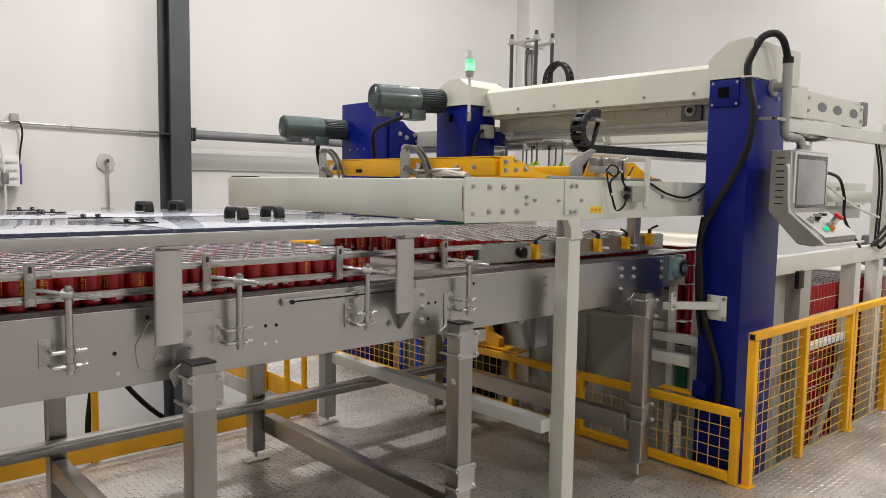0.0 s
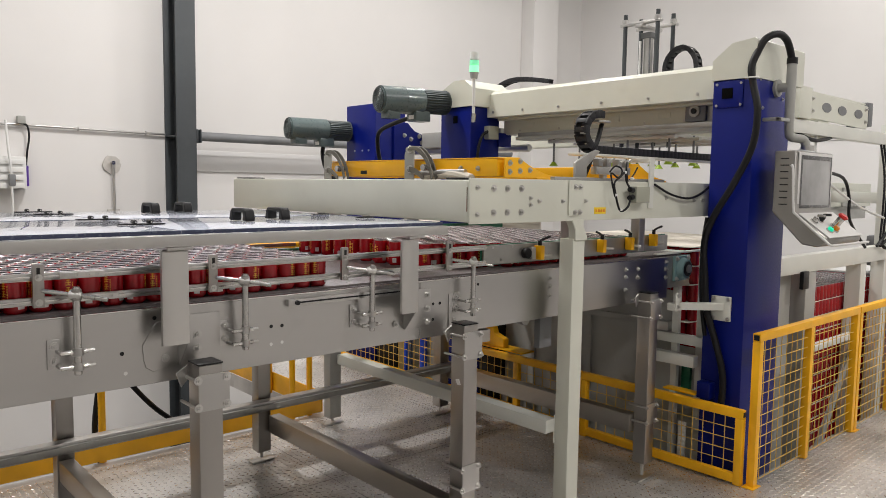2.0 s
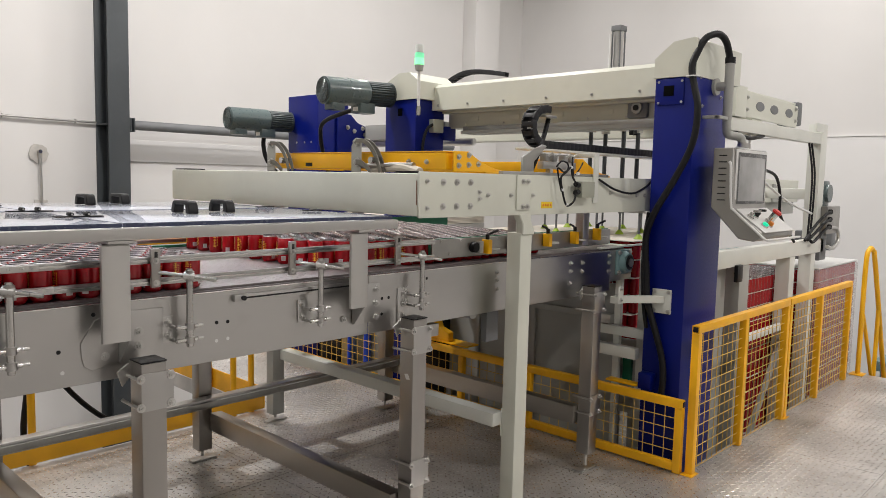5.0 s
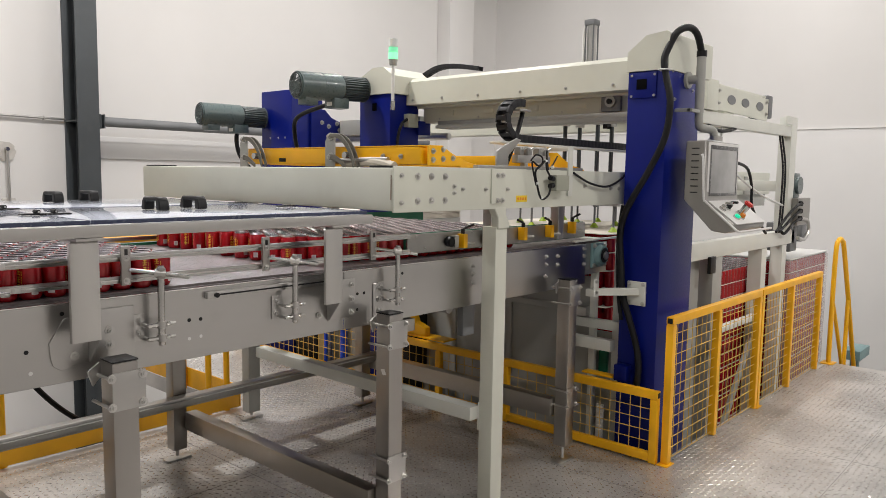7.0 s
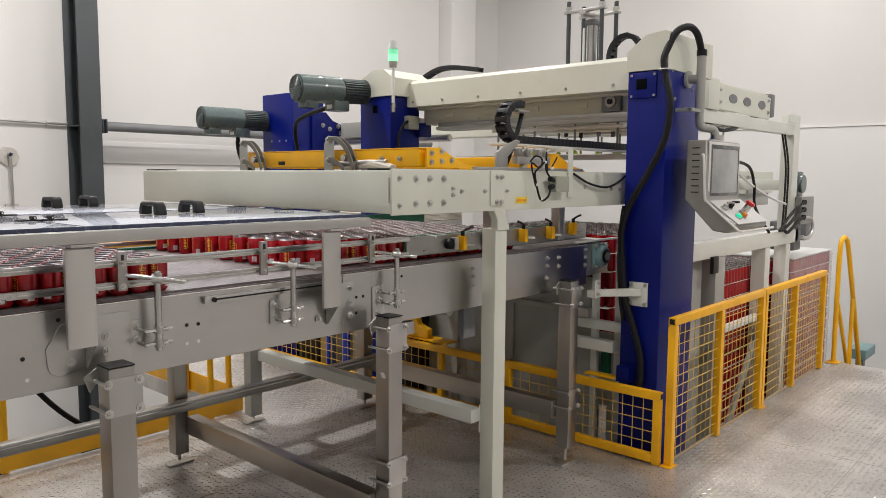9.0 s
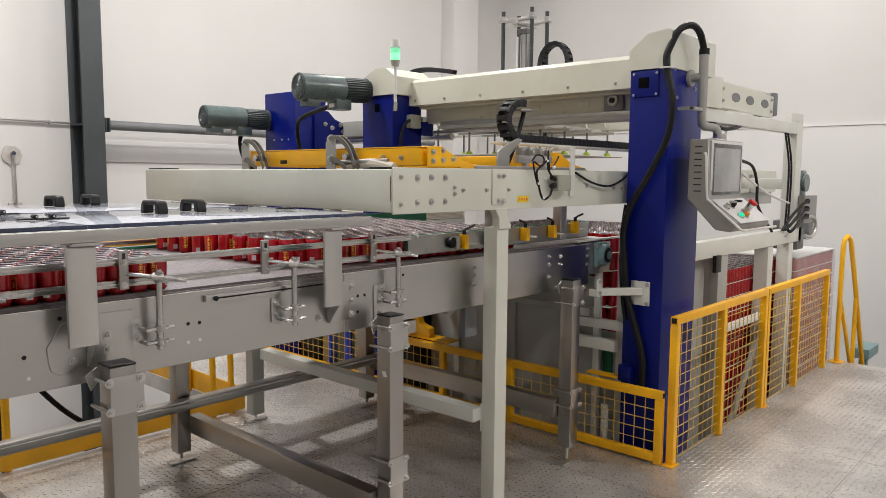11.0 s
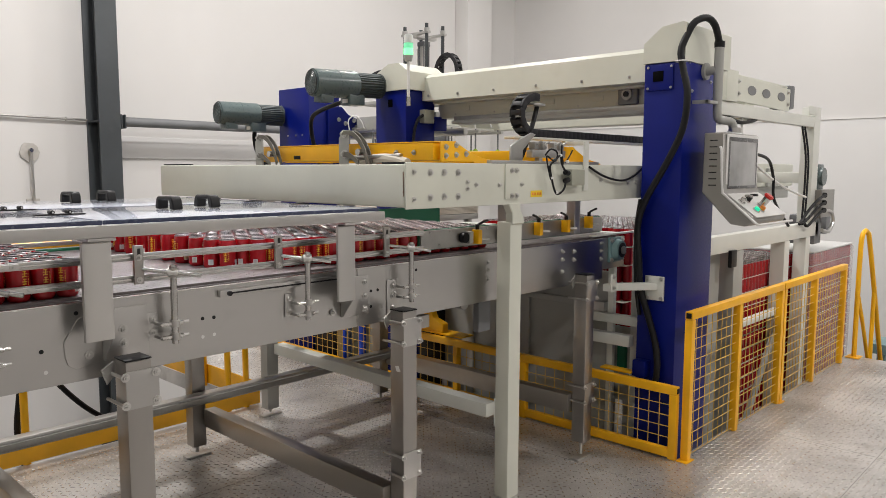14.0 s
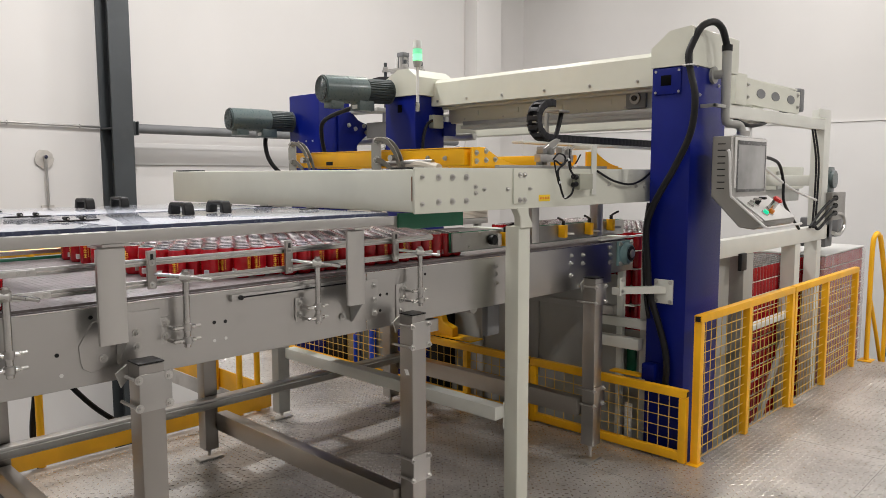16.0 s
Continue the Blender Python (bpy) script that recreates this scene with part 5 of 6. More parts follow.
    part("branch", rod((0.36, 0.149, 2.255), (0.36, 0.075, 2.255), 0.026, rod((0.36, 0.149, 2.255), (0.36, 0.132, 2.255), 0.05, seg=20), seg=18), M_PANEL, a)
    part("elbow", hose([(0.36, 0.065, 2.06), (0.36, 0.063, 2.01), (0.375, 0.06, 1.975), (0.42, 0.045, 1.968), (0.465, 0.02, 1.958), (0.475, 0.01, 1.92), (0.475, 0.0, 1.895)], 0.025, seg=14), M_PANEL, a)
    part("collar", rod((0.475, 0.0, 1.882), (0.475, 0.0, 1.925), 0.038, seg=20, bevel=0.005), M_ZINC, a)
    part("collar", rod((0.36, 0.065, 2.385), (0.36, 0.065, 2.42), 0.030, seg=18), M_BLACK, a)
    part("clamp_arm", box(0.20, 0.385, 0.05, 0.075, 2.055, 2.075, 0.004), M_PANEL, a)
    part("clamp_arm", box(0.20, 0.225, 0.05, 0.148, 2.055, 2.075, 0.004), M_PANEL, a)
    part("film_wrap", rod((0.475, 0.0, 1.886), (0.475, -0.005, 1.905), 0.060, r2=0.03, seg=12), M_CLEARW, a, "clear plastic wrap round the joint")


def stack_frame():
    f = thing("stack_frame", (2.4, 0.45, 0), "cream steel frame of the stack conveyor with cables", "machine frame")
    y0, y1 = 0.42, 0.50
    part("table_beam", box(0.62, 3.62, y0, y1, 1.065, 1.195, 0.006), M_WHITE_P, f)
    for x, w, d in ((1.63, 0.185, 0.15), (2.73, 0.13, 0.125), (3.29, 0.125, 0.115)):
        # grey on the first post puts the shade it stands in into its colour
        part("post", box(x, x + w, y0 + 0.004, y0 + d, LOW, 1.063, 0.006), M_PANEL if x < 2 else M_WHITE_P, f)
    part("lower_beam", box(1.8155, 2.728, y0 + 0.006, y1 - 0.006, 0.435, 0.478, 0.006), M_WHITE_P, f)
    part("brace", prism([(2.725, 0.36), (2.725, 0.26), (2.0, -0.60), (1.93, -0.55)], "y", y0 + 0.03, y0 + 0.06, 0.004), M_PANEL, f)
    part("upright", box(3.341, 3.508, y0, y0 + 0.115, 1.197, 2.255, 0.006), M_WHITE_P, f)
    part("far_rail", box(2.7, 4.55, 0.98, 1.04, 1.515, 1.745, 0.006), M_CREAM, f)
    part("far_rail", box(2.7, 4.55, 1.02, 1.06, 1.385, 1.513, 0.004), M_PANEL, f)
    part("cross_tie", box(3.36, 3.46, y0 + 0.116, 0.978, 1.56, 1.66, 0.005), M_WHITE_P, f)
    part("rail_bracket", prism([(3.75, 1.70), (3.79, 1.70), (4.05, 1.55), (4.05, 1.515), (3.75, 1.515)], "y", 0.955, 0.979, 0.004), M_PANEL, f)
    part("top_rail", box(0.62, 3.338, y0, y1, 2.07, 2.165, 0.006), M_WHITE_P, f)
    part("top_bracket", box(3.12, 3.338, y0 - 0.02, y0 - 0.003, 2.175, 2.25, 0.004), M_WHITE_P, f)
    br = part("slotted_bracket", prism([(1.50, 2.19), (2.70, 2.175), (2.72, 2.22), (2.72, 2.36), (1.50, 2.385)], "y", y0 + 0.02, y0 + 0.035, 0.003), M_CREAM, f, "cream slotted bracket box")
    part("end_plate", box(1.30, 1.498, y0 - 0.02, y0 + 0.16, 2.17, 2.39, 0.004), M_CREAM, br)
    for x in (1.78, 2.08, 2.42):
        part("slot", prism([(x + 0.085 + 0.085 * math.cos(a), 2.283 + 0.036 * math.sin(a)) for a in [math.pi * (2 * q + 1) / 12 for q in range(12)]], "y", y0 + 0.0165, y0 + 0.0205, 0), M_PIPE, br)
    part("top_lid", box(1.52, 2.70, y0 + 0.036, y0 + 0.2, 2.37, 2.385, 0.003), M_CREAM, br)
    part("motor_end", box(2.74, 2.84, y0 + 0.02, y0 + 0.2, 2.20, 2.40, 0.02), M_PIPE, br)
    bolts(br, [(1.60, y0 + 0.02, 2.33), (1.60, y0 + 0.02, 2.24), (2.66, y0 + 0.02, 2.33), (2.66, y0 + 0.02, 2.23)], (0, -1, 0), 0.012, 0.014)
    part("drive_belt", hose([(1.26, y0 + 0.1, 2.40), (1.31, y0 + 0.08, 2.32), (1.32, y0 + 0.08, 2.24), (1.30, y0 + 0.1, 2.16)], 0.03, seg=8), M_RUBBER, f)
    # small motor, switch box and cables
    part("small_motor", rod((3.72, 0.6, 1.62), (3.72, 0.42, 1.62), 0.085, box(3.63, 3.81, 0.45, 0.62, 1.48, 1.74, 0.02), seg=20), M_MOTOR, f, "small grey motor")
    sb = part("switch_box", box(3.46, 3.86, 0.36, 0.419, 1.24, 1.50, 0.008), M_HMI, f, "grey switch box")
    for k in range(3):
        z = 1.48 - 0.07 * k
        part("gland", rod((3.50, 0.358, z - 0.03), (3.49, 0.335, z - 0.03), 0.024), M_BLACK, sb)
        part("cable", hose([(3.49, 0.337, z - 0.03), (3.36, 0.35, z - 0.06), (3.18, 0.38, z - 0.16), (3.0 + 0.07 * k, 0.40, 1.20)], 0.013), M_RUBBER, sb)
    part("gear_box", box(3.52, 3.72, 0.42, 0.66, 0.98, 1.26, 0.02), M_PIPE, f)
    part("grey_loop", hose([(3.60, 0.37, 1.30), (3.78, 0.36, 1.28), (3.85, 0.36, 1.18), (3.72, 0.36, 1.10), (3.55, 0.37, 1.12)], 0.018), M_ZINC, f)
    part("motor_side", box(3.98, 4.12, 0.45, 0.6, 1.05, 1.32, 0.02), M_PIPE, f)
    part("cable", hose([(0.68, 0.0, 1.76), (1.5, 0.30, 1.80), (2.1, 0.38, 1.765), (2.3, 0.40, 1.62), (2.35, 0.40, 1.43), (2.75, 0.41, 1.20)], 0.012), M_RUBBER, f)
    part("cable", hose([(1.72, 0.45, 2.07), (1.70, 0.43, 1.90), (1.85, 0.41, 1.75), (2.5, 0.40, 1.55), (3.1, 0.39, 1.44)], 0.010), M_WHITE_PL, f)
    for x in (3.10, 3.17):
        part("cable", hose([(x, 0.45, 2.07), (x + 0.01, 0.41, 1.8), (x - 0.01, 0.40, 1.5), (x - 0.04, 0.40, 1.20)], 0.009), M_RUBBER, f)
    part("cable", hose([(1.4, 0.45, 2.07), (1.6, 0.42, 2.03), (1.8, 0.42, 2.045), (2.0, 0.45, 2.07)], 0.014), M_RUBBER, f)
    part("dark_bracket", box(1.50, 1.60, y0 - 0.03, y0 + 0.0, 0.95, 1.08, 0.006), M_BLACK, f)
    part("side_plate", box(0.75, 1.55, y1, y1 + 0.02, LOW, 1.06, 0.004), M_PANEL, f)


def lift_housing():
    h = thing("lift_housing", (0.25, 1.3, 0), "grey sheet housing and cream posts of the can lift", "lift housing")
    part("panel", box(0.235, 0.255, 0.665, 2.30, LOW, 1.02, 0.004), M_PANEL, h)
    for y in (0.80, 1.30, 1.82, 2.28):
        part("panel_rib", box(0.215, 0.2345, y, y + 0.03, LOW, 1.02, 0.003), M_PANEL, h)
    part("panel_rib", box(0.214, 0.234, 0.832, 2.27, 0.78, 0.82, 0.003), M_PANEL, h)
    part("post", box(0.20, 0.234, 0.62, 0.664, LOW, 1.20, 0.004), M_WHITE_P, h)
    part("rail", box(0.17, 0.215, 0.42, 0.80, 0.70, 0.76, 0.005), M_WHITE_P, h)
    part("rail", box(0.10, 0.16, 0.45, 0.80, 0.58, 0.65, 0.005), M_WHITE_P, h)
    part("hinge_bracket", box(0.15, 0.2, 0.66, 0.74, 0.77, 0.83, 0.005), M_ZINC, h)
    part("green_guard", box(0.262, 0.29, 0.56, 0.62, 0.38, 0.56, 0.004), M_GREEN, h)
    part("inner_panel", box(0.298, 0.312, 0.535, 0.664, LOW, 0.66, 0.003), M_PANEL, h)
    part("white_strip", box(0.14, 0.15, 0.505, 0.556, -0.55, 0.222, 0.003), M_WHITE_PL, h, "white ribbed plastic strip")
    for k in range(18):
        part("rib", box(0.136, 0.1395, 0.508, 0.553, -0.30 + k * 0.0285, -0.286 + k * 0.0285, 0.001), M_WHITE_PL, h)
    # two white plates paint the light that shows through gaps behind the guard
    for ya, yb in ((2.076, 2.125), (1.875, 1.893)):
        part("white_strip", box(0.195, 0.205, ya, yb, -0.75, 0.05, 0.003), M_WHITE_PL, h, "white plate standing in for light through a gap")
    part("corner_motor", box(0.03, 0.098, 0.30, 0.385, 0.43, 0.53, 0.008), M_BLUE, h, "small blue motor housing")
    part("motor_bracket", box(0.02, 0.09, 0.39, 0.60, 0.44, 0.452, 0.003), M_YELLOW, h, "yellow mounting bracket")
    part("post", box(0.262, 0.32, 0.46, 0.53, LOW, 1.25, 0.004), M_WHITE_P, h)
    part("lift_table", box(0.36, 1.64, 0.62, 1.97, 0.20, 0.262, 0.005), M_GREY_STEEL, h)
    part("lift_mast", box(0.9, 1.1, 1.98, 2.1, LOW, 1.1, 0.005), M_PANEL, h)
    part("dead_plate", box(0.26, 0.352, 0.632, 2.0, 1.262, 1.270, 0.001), M_WHITE_P, h, "pale transfer plate")
    part("edge_strip", box(-0.10, 0.60, 0.602, 0.628, 1.268, 1.279, 0.002), M_WHITE_P, h, "pale edge strip")
    y = thing("lift_mechanism", (0.12, 2.2, 0.5), "yellow lift arm beside a dark motor under the conveyor", "lift arm")
    part("arm", prism([(1.95, 0.45), (2.35, 0.45), (2.35, 0.78), (2.15, 0.78), (2.05, 0.55), (1.95, 0.52)], "x", 0.02, 0.08, 0.006), M_YELLOW, y)
    part("plate", box(0.0, 0.14, 1.75, 2.40, 0.441, 0.452, 0.003), M_YELLOW, y)
    part("motor", rod((0.06, 2.46, 0.62), (0.06, 2.66, 0.62), 0.085, seg=20, bevel=0.01), M_BLACK, y)


# ---------- cans ----------
CAN_R, CAN_H = 0.0345, 0.119


def can_arrays(seg=16, marks=True):
    """Vertices, faces and material numbers of one drink can standing on z = 0."""
    prof = [(0.024, 0.002), (0.0275, 0.0), (CAN_R * 0.97, 0.007), (CAN_R, 0.012), (CAN_R, 0.101), (CAN_R * 0.965, 0.1065), (0.0306, 0.1150), (0.0312, 0.1160), (0.0314, 0.1185), (0.0306, 0.119), (0.0298, 0.1182), (0.0286, 0.1130)]
    v, f, mi = [], [], []
    for r, z in prof:
        for k in range(seg):
            a = 2 * math.pi * k / seg
            v.append((r * math.cos(a), r * math.sin(a), z))
    for j in range(len(prof) - 1):
        for k in range(seg):
            f.append((j * seg + k, j * seg + (k + 1) % seg, (j + 1) * seg + (k + 1) % seg, (j + 1) * seg + k))
            # number 4 paints the recessed lid panel dark for its shade
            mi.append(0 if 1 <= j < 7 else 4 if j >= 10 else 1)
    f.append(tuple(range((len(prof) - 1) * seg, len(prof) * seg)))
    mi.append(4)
    f.append(tuple(reversed(range(seg))))
    mi.append(1)
    if marks:
        R = CAN_R + 0.0004

        def patch(a0, a1, z0, z1, m):
            k = len(v)
            for a, z in ((a0, z0), ((a0 + a1) / 2, z0), (a1, z0), (a1, z1), ((a0 + a1) / 2, z1), (a0, z1)):
                v.append((R * math.cos(a), R * math.sin(a), z))
            f.extend([(k, k + 1, k + 4, k + 5), (k + 1, k + 2, k + 3, k + 4)])
            mi.extend([m, m])
        for base in (0.0, math.pi):
            # three upright signs of gold strokes, a column of small print beside them
            for g in range(3):
                zc = 0.086 - g * 0.0235
                for dz, w in ((0.0075, 0.15), (0.0, 0.22), (-0.0075, 0.19)):
                    patch(base - w, base + w, zc + dz - 0.0013, zc + dz + 0.0013, 2)
                patch(base - 0.04, base + 0.04, zc - 0.0062, zc + 0.0095, 2)
                patch(base - 0.20 + 0.1 * g, base - 0.13 + 0.1 * g, zc - 0.0105, zc - 0.0055, 2)
            for q in range(7):
                patch(base + 0.33, base + 0.40, 0.034 + q * 0.008, 0.039 + q * 0.008, 2)
            patch(base + 1.15, base + 1.72, 0.015, 0.037, 3)
            R = CAN_R + 0.0007
            patch(base + 1.24, base + 1.63, 0.018, 0.034, 1)
            R = CAN_R + 0.0004
    return np.array(v), f, mi


CAN_V, CAN_F, CAN_M = can_arrays()
CAN_V2, CAN_F2, CAN_M2 = can_arrays(12, False)
CAN_MATS = (M_RED, M_LID, M_GOLD, M_CODE, M_LID_SHADE)


def can_mesh():
    me = bpy.data.meshes.new("can")
    me.from_pydata(CAN_V.tolist(), [], CAN_F)
    for m in CAN_MATS:
        me.materials.append(m)
    me.polygons.foreach_set("material_index", CAN_M)
    me.polygons.foreach_set("use_smooth", [True] * len(CAN_F))
    me.set_sharp_from_angle(angle=radians(40))
    return me


CAN = can_mesh()


def cans_joined(name, places, parent, label, far=False, seed=1):
    rnd = random.Random(seed)
    base, fs, ms = (CAN_V2, CAN_F2, CAN_M2) if far else (CAN_V, CAN_F, CAN_M)
    vs, faces, mats = [], [], []
    n = len(base)
    for i, (x, y, z) in enumerate(places):
        a = rnd.uniform(0, 6.28)
        c, s = math.cos(a), math.sin(a)
        w = base @ np.array(((c, s, 0), (-s, c, 0), (0, 0, 1))) + np.array((x, y, z))
        vs.append(w)
        faces += [tuple(q + i * n for q in f) for f in fs]
        mats += ms
    me = bpy.data.meshes.new(name)
    me.from_pydata(np.concatenate(vs).tolist(), [], faces)
    for m in CAN_MATS:
        me.materials.append(m)
    me.polygons.foreach_set("material_index", mats)
    me.polygons.foreach_set("use_smooth", [True] * len(faces))
    me.set_sharp_from_angle(angle=radians(40))
    ob = new(name, me)
    ob.parent = parent
    tagged(ob, label, kind="stuff")
    return ob


def pack(name, spots, near, at, label, seed):
    """Cans standing together on the belt: the near ones single, the rest joined."""
    p = thing(name, at, label, "cans", "can packs on the belt")
    rnd = random.Random(seed)
    o = Vector(at)
    singles = [s for s in spots if near(s)][:290]
    chosen = set(singles)
    for x, y in singles:
        ob = new("can", CAN)
        ob.parent = p
        ob.location = (x - o.x, y - o.y, 0)
        ob.rotation_euler = (0, 0, rnd.uniform(0, 6.28))
    rest = [(x - o.x, y - o.y, 0) for x, y in spots if (x, y) not in chosen]
    if rest:
        cans_joined("packed_can", rest, p, "red drink cans with silver lids", seed=seed)
    return p


PITCH = 0.0705
BELT_Z = 1.2665


def hex_spots(x0, x1, y0, y1, jitter=0.0, seed=0):
    rnd = random.Random(seed)
    out = []
    j = 0
    y = y0
    while y <= y1:
        x = x1 - (PITCH / 2 if j % 2 else 0)
        while x >= x0:
            out.append((x + rnd.uniform(-jitter, jitter), y + rnd.uniform(-jitter, jitter)))
            x -= PITCH
        y += PITCH * 0.866 + 0.0004
        j += 1
    return out


def lead_edge(y):
    """How far the leading edge of the second pack reaches at its start, across the belt."""
    pts = ((0.66, -0.98), (0.76, -1.08), (0.84, -1.32), (0.97, -1.43), (1.3, -1.445), (2.05, -1.44))
    for (a, xa), (b, xb) in zip(pts, pts[1:]):
        if y <= b:
            return xa + (xb - xa) * max(0, y - a) / (b - a)
    return pts[-1][1]


def packs():
    first = pack("can_pack", hex_spots(-5.4, -2.137 - CAN_R, 0.685, 2.0, 0.0006, 3), lambda s: s[1] < 0.95 and s[0] > -4.4 or s[0] > -2.45, (-2.137, 1.3, BELT_Z), "block of red drink cans with silver lids standing on the belt", 5)
    spots = [s for s in hex_spots(-1.55, -0.005, 0.728, 1.99, 0.0012, 8) if s[0] > lead_edge(s[1])]
    second = pack("can_pack", spots, lambda s: s[1] < 0.95 or s[0] < lead_edge(s[1]) + 0.22, (-0.7, 1.3, BELT_Z), "block of red drink cans with a ragged front edge", 6)
    return first, second


def can_stack(x0, x1, y0, y1, ztop, layers, label, zbase=None, wrapped=False):
    s = thing("can_stack", ((x0 + x1) / 2, (y0 + y1) / 2, ztop), label, "can stack", "stacks of cans")
    o = ORIGIN[s.name]
    full = hex_spots(x0 + CAN_R, x1 - CAN_R, y0 + CAN_R, y1 - CAN_R)
    ring = [q for q in full if q[0] < x0 + 0.12 or q[1] < y0 + 0.11]
    step = CAN_H + 0.003
    top = [(q[0] - o.x, q[1] - o.y, -CAN_H) for q in full]
    cans_joined("can_layer", top, s, "top layer of red cans", far=True, seed=11)
    low = []
    for k in range(1, layers):
        low += [(q[0] - o.x, q[1] - o.y, -CAN_H - k * step) for q in ring]
    cans_joined("can_layer", low, s, "lower layers of red cans", far=True, seed=12)
    for k in range(1, layers + 1):
        z = ztop - CAN_H - (k - 1) * step - 0.0026
        part("layer_sheet", box(x0 - 0.002, x1 + 0.002, y0 - 0.002, y1 + 0.002, z, z + 0.0022, 0), M_PAD, s, "thin pale sheet between can layers")
    zb = ztop - layers * step - 0.004
    pal = part("pallet", box(x0 - 0.02, x1 + 0.02, y0 - 0.02, y1 + 0.02, zb - 0.03, zb - 0.001, 0.004), M_PAD, s, "pale wooden pallet")
    for yy in (y0, (y0 + y1) / 2 - 0.05, y1 - 0.1):
        part("bearer", box(x0 - 0.02, x1 + 0.02, yy, yy + 0.1, zb - 0.13, zb - 0.031, 0.004), M_PAD, pal)
    if wrapped:
        w = part("stretch_film", box(x0 - 0.02, x1 + 0.02, y0 - 0.022, y1 + 0.02, zb, ztop + 0.004, 0.03), M_FILM, s, "cloudy stretch film")
        part("top_board", box(x0 - 0.01, x1 + 0.01, y0 - 0.01, y1 + 0.01, ztop + 0.006, ztop + 0.02, 0.003), M_WHITE_PL, s, "white top board")
        part("top_frame", box(x0 - 0.015, x1 + 0.015, y1 - 0.06, y1 + 0.02, ztop + 0.021, ztop + 0.05, 0.004), M_TEAL, s, "teal top frame")
    return s


def stacks():
    can_stack(0.36, 1.62, 0.635, 1.95, 1.288, 7, "stack of red cans raised on the lift")
    can_stack(2.02, 3.42, 0.56, 1.90, 0.895, 15, "stack of red cans with pale layer sheets behind the guard fence")
    can_stack(3.45, 4.72, 0.40, 1.66, 0.90, 15, "stack of red cans wrapped in cloudy stretch film", wrapped=True)
    r = thing("roller_bed", (3.9, 0.9, -0.4), "teal roller bed below the platform edge", "roller conveyor")
    part("side_rail", box(3.36, 7.0, 0.12, 0.22, -1.155, -1.03, 0.005), M_TEAL, r)
    part("side_rail", box(1.5, 7.0, 1.78, 1.88, -1.155, -1.03, 0.005), M_TEAL, r)
    part("stop_block", box(4.95, 5.4, 0.05, 0.23, -0.29, -0.18, 0.01), M_TEAL, r)
    for x in np.arange(1.7, 6.9, 0.32):
        part("roller", rod((float(x), 0.23, -1.108), (float(x), 1.77, -1.108), 0.04), M_ZINC, r)
    for x in (3.5, 5.2, 6.8):
        part("leg", box(x, x + 0.08, 0.13, 0.21, LOW, -1.156, 0.004), M_TEAL, r)
    part("stop_post", box(5.1, 5.18, 0.1, 0.18, -1.029, -0.291, 0.004), M_TEAL, r)


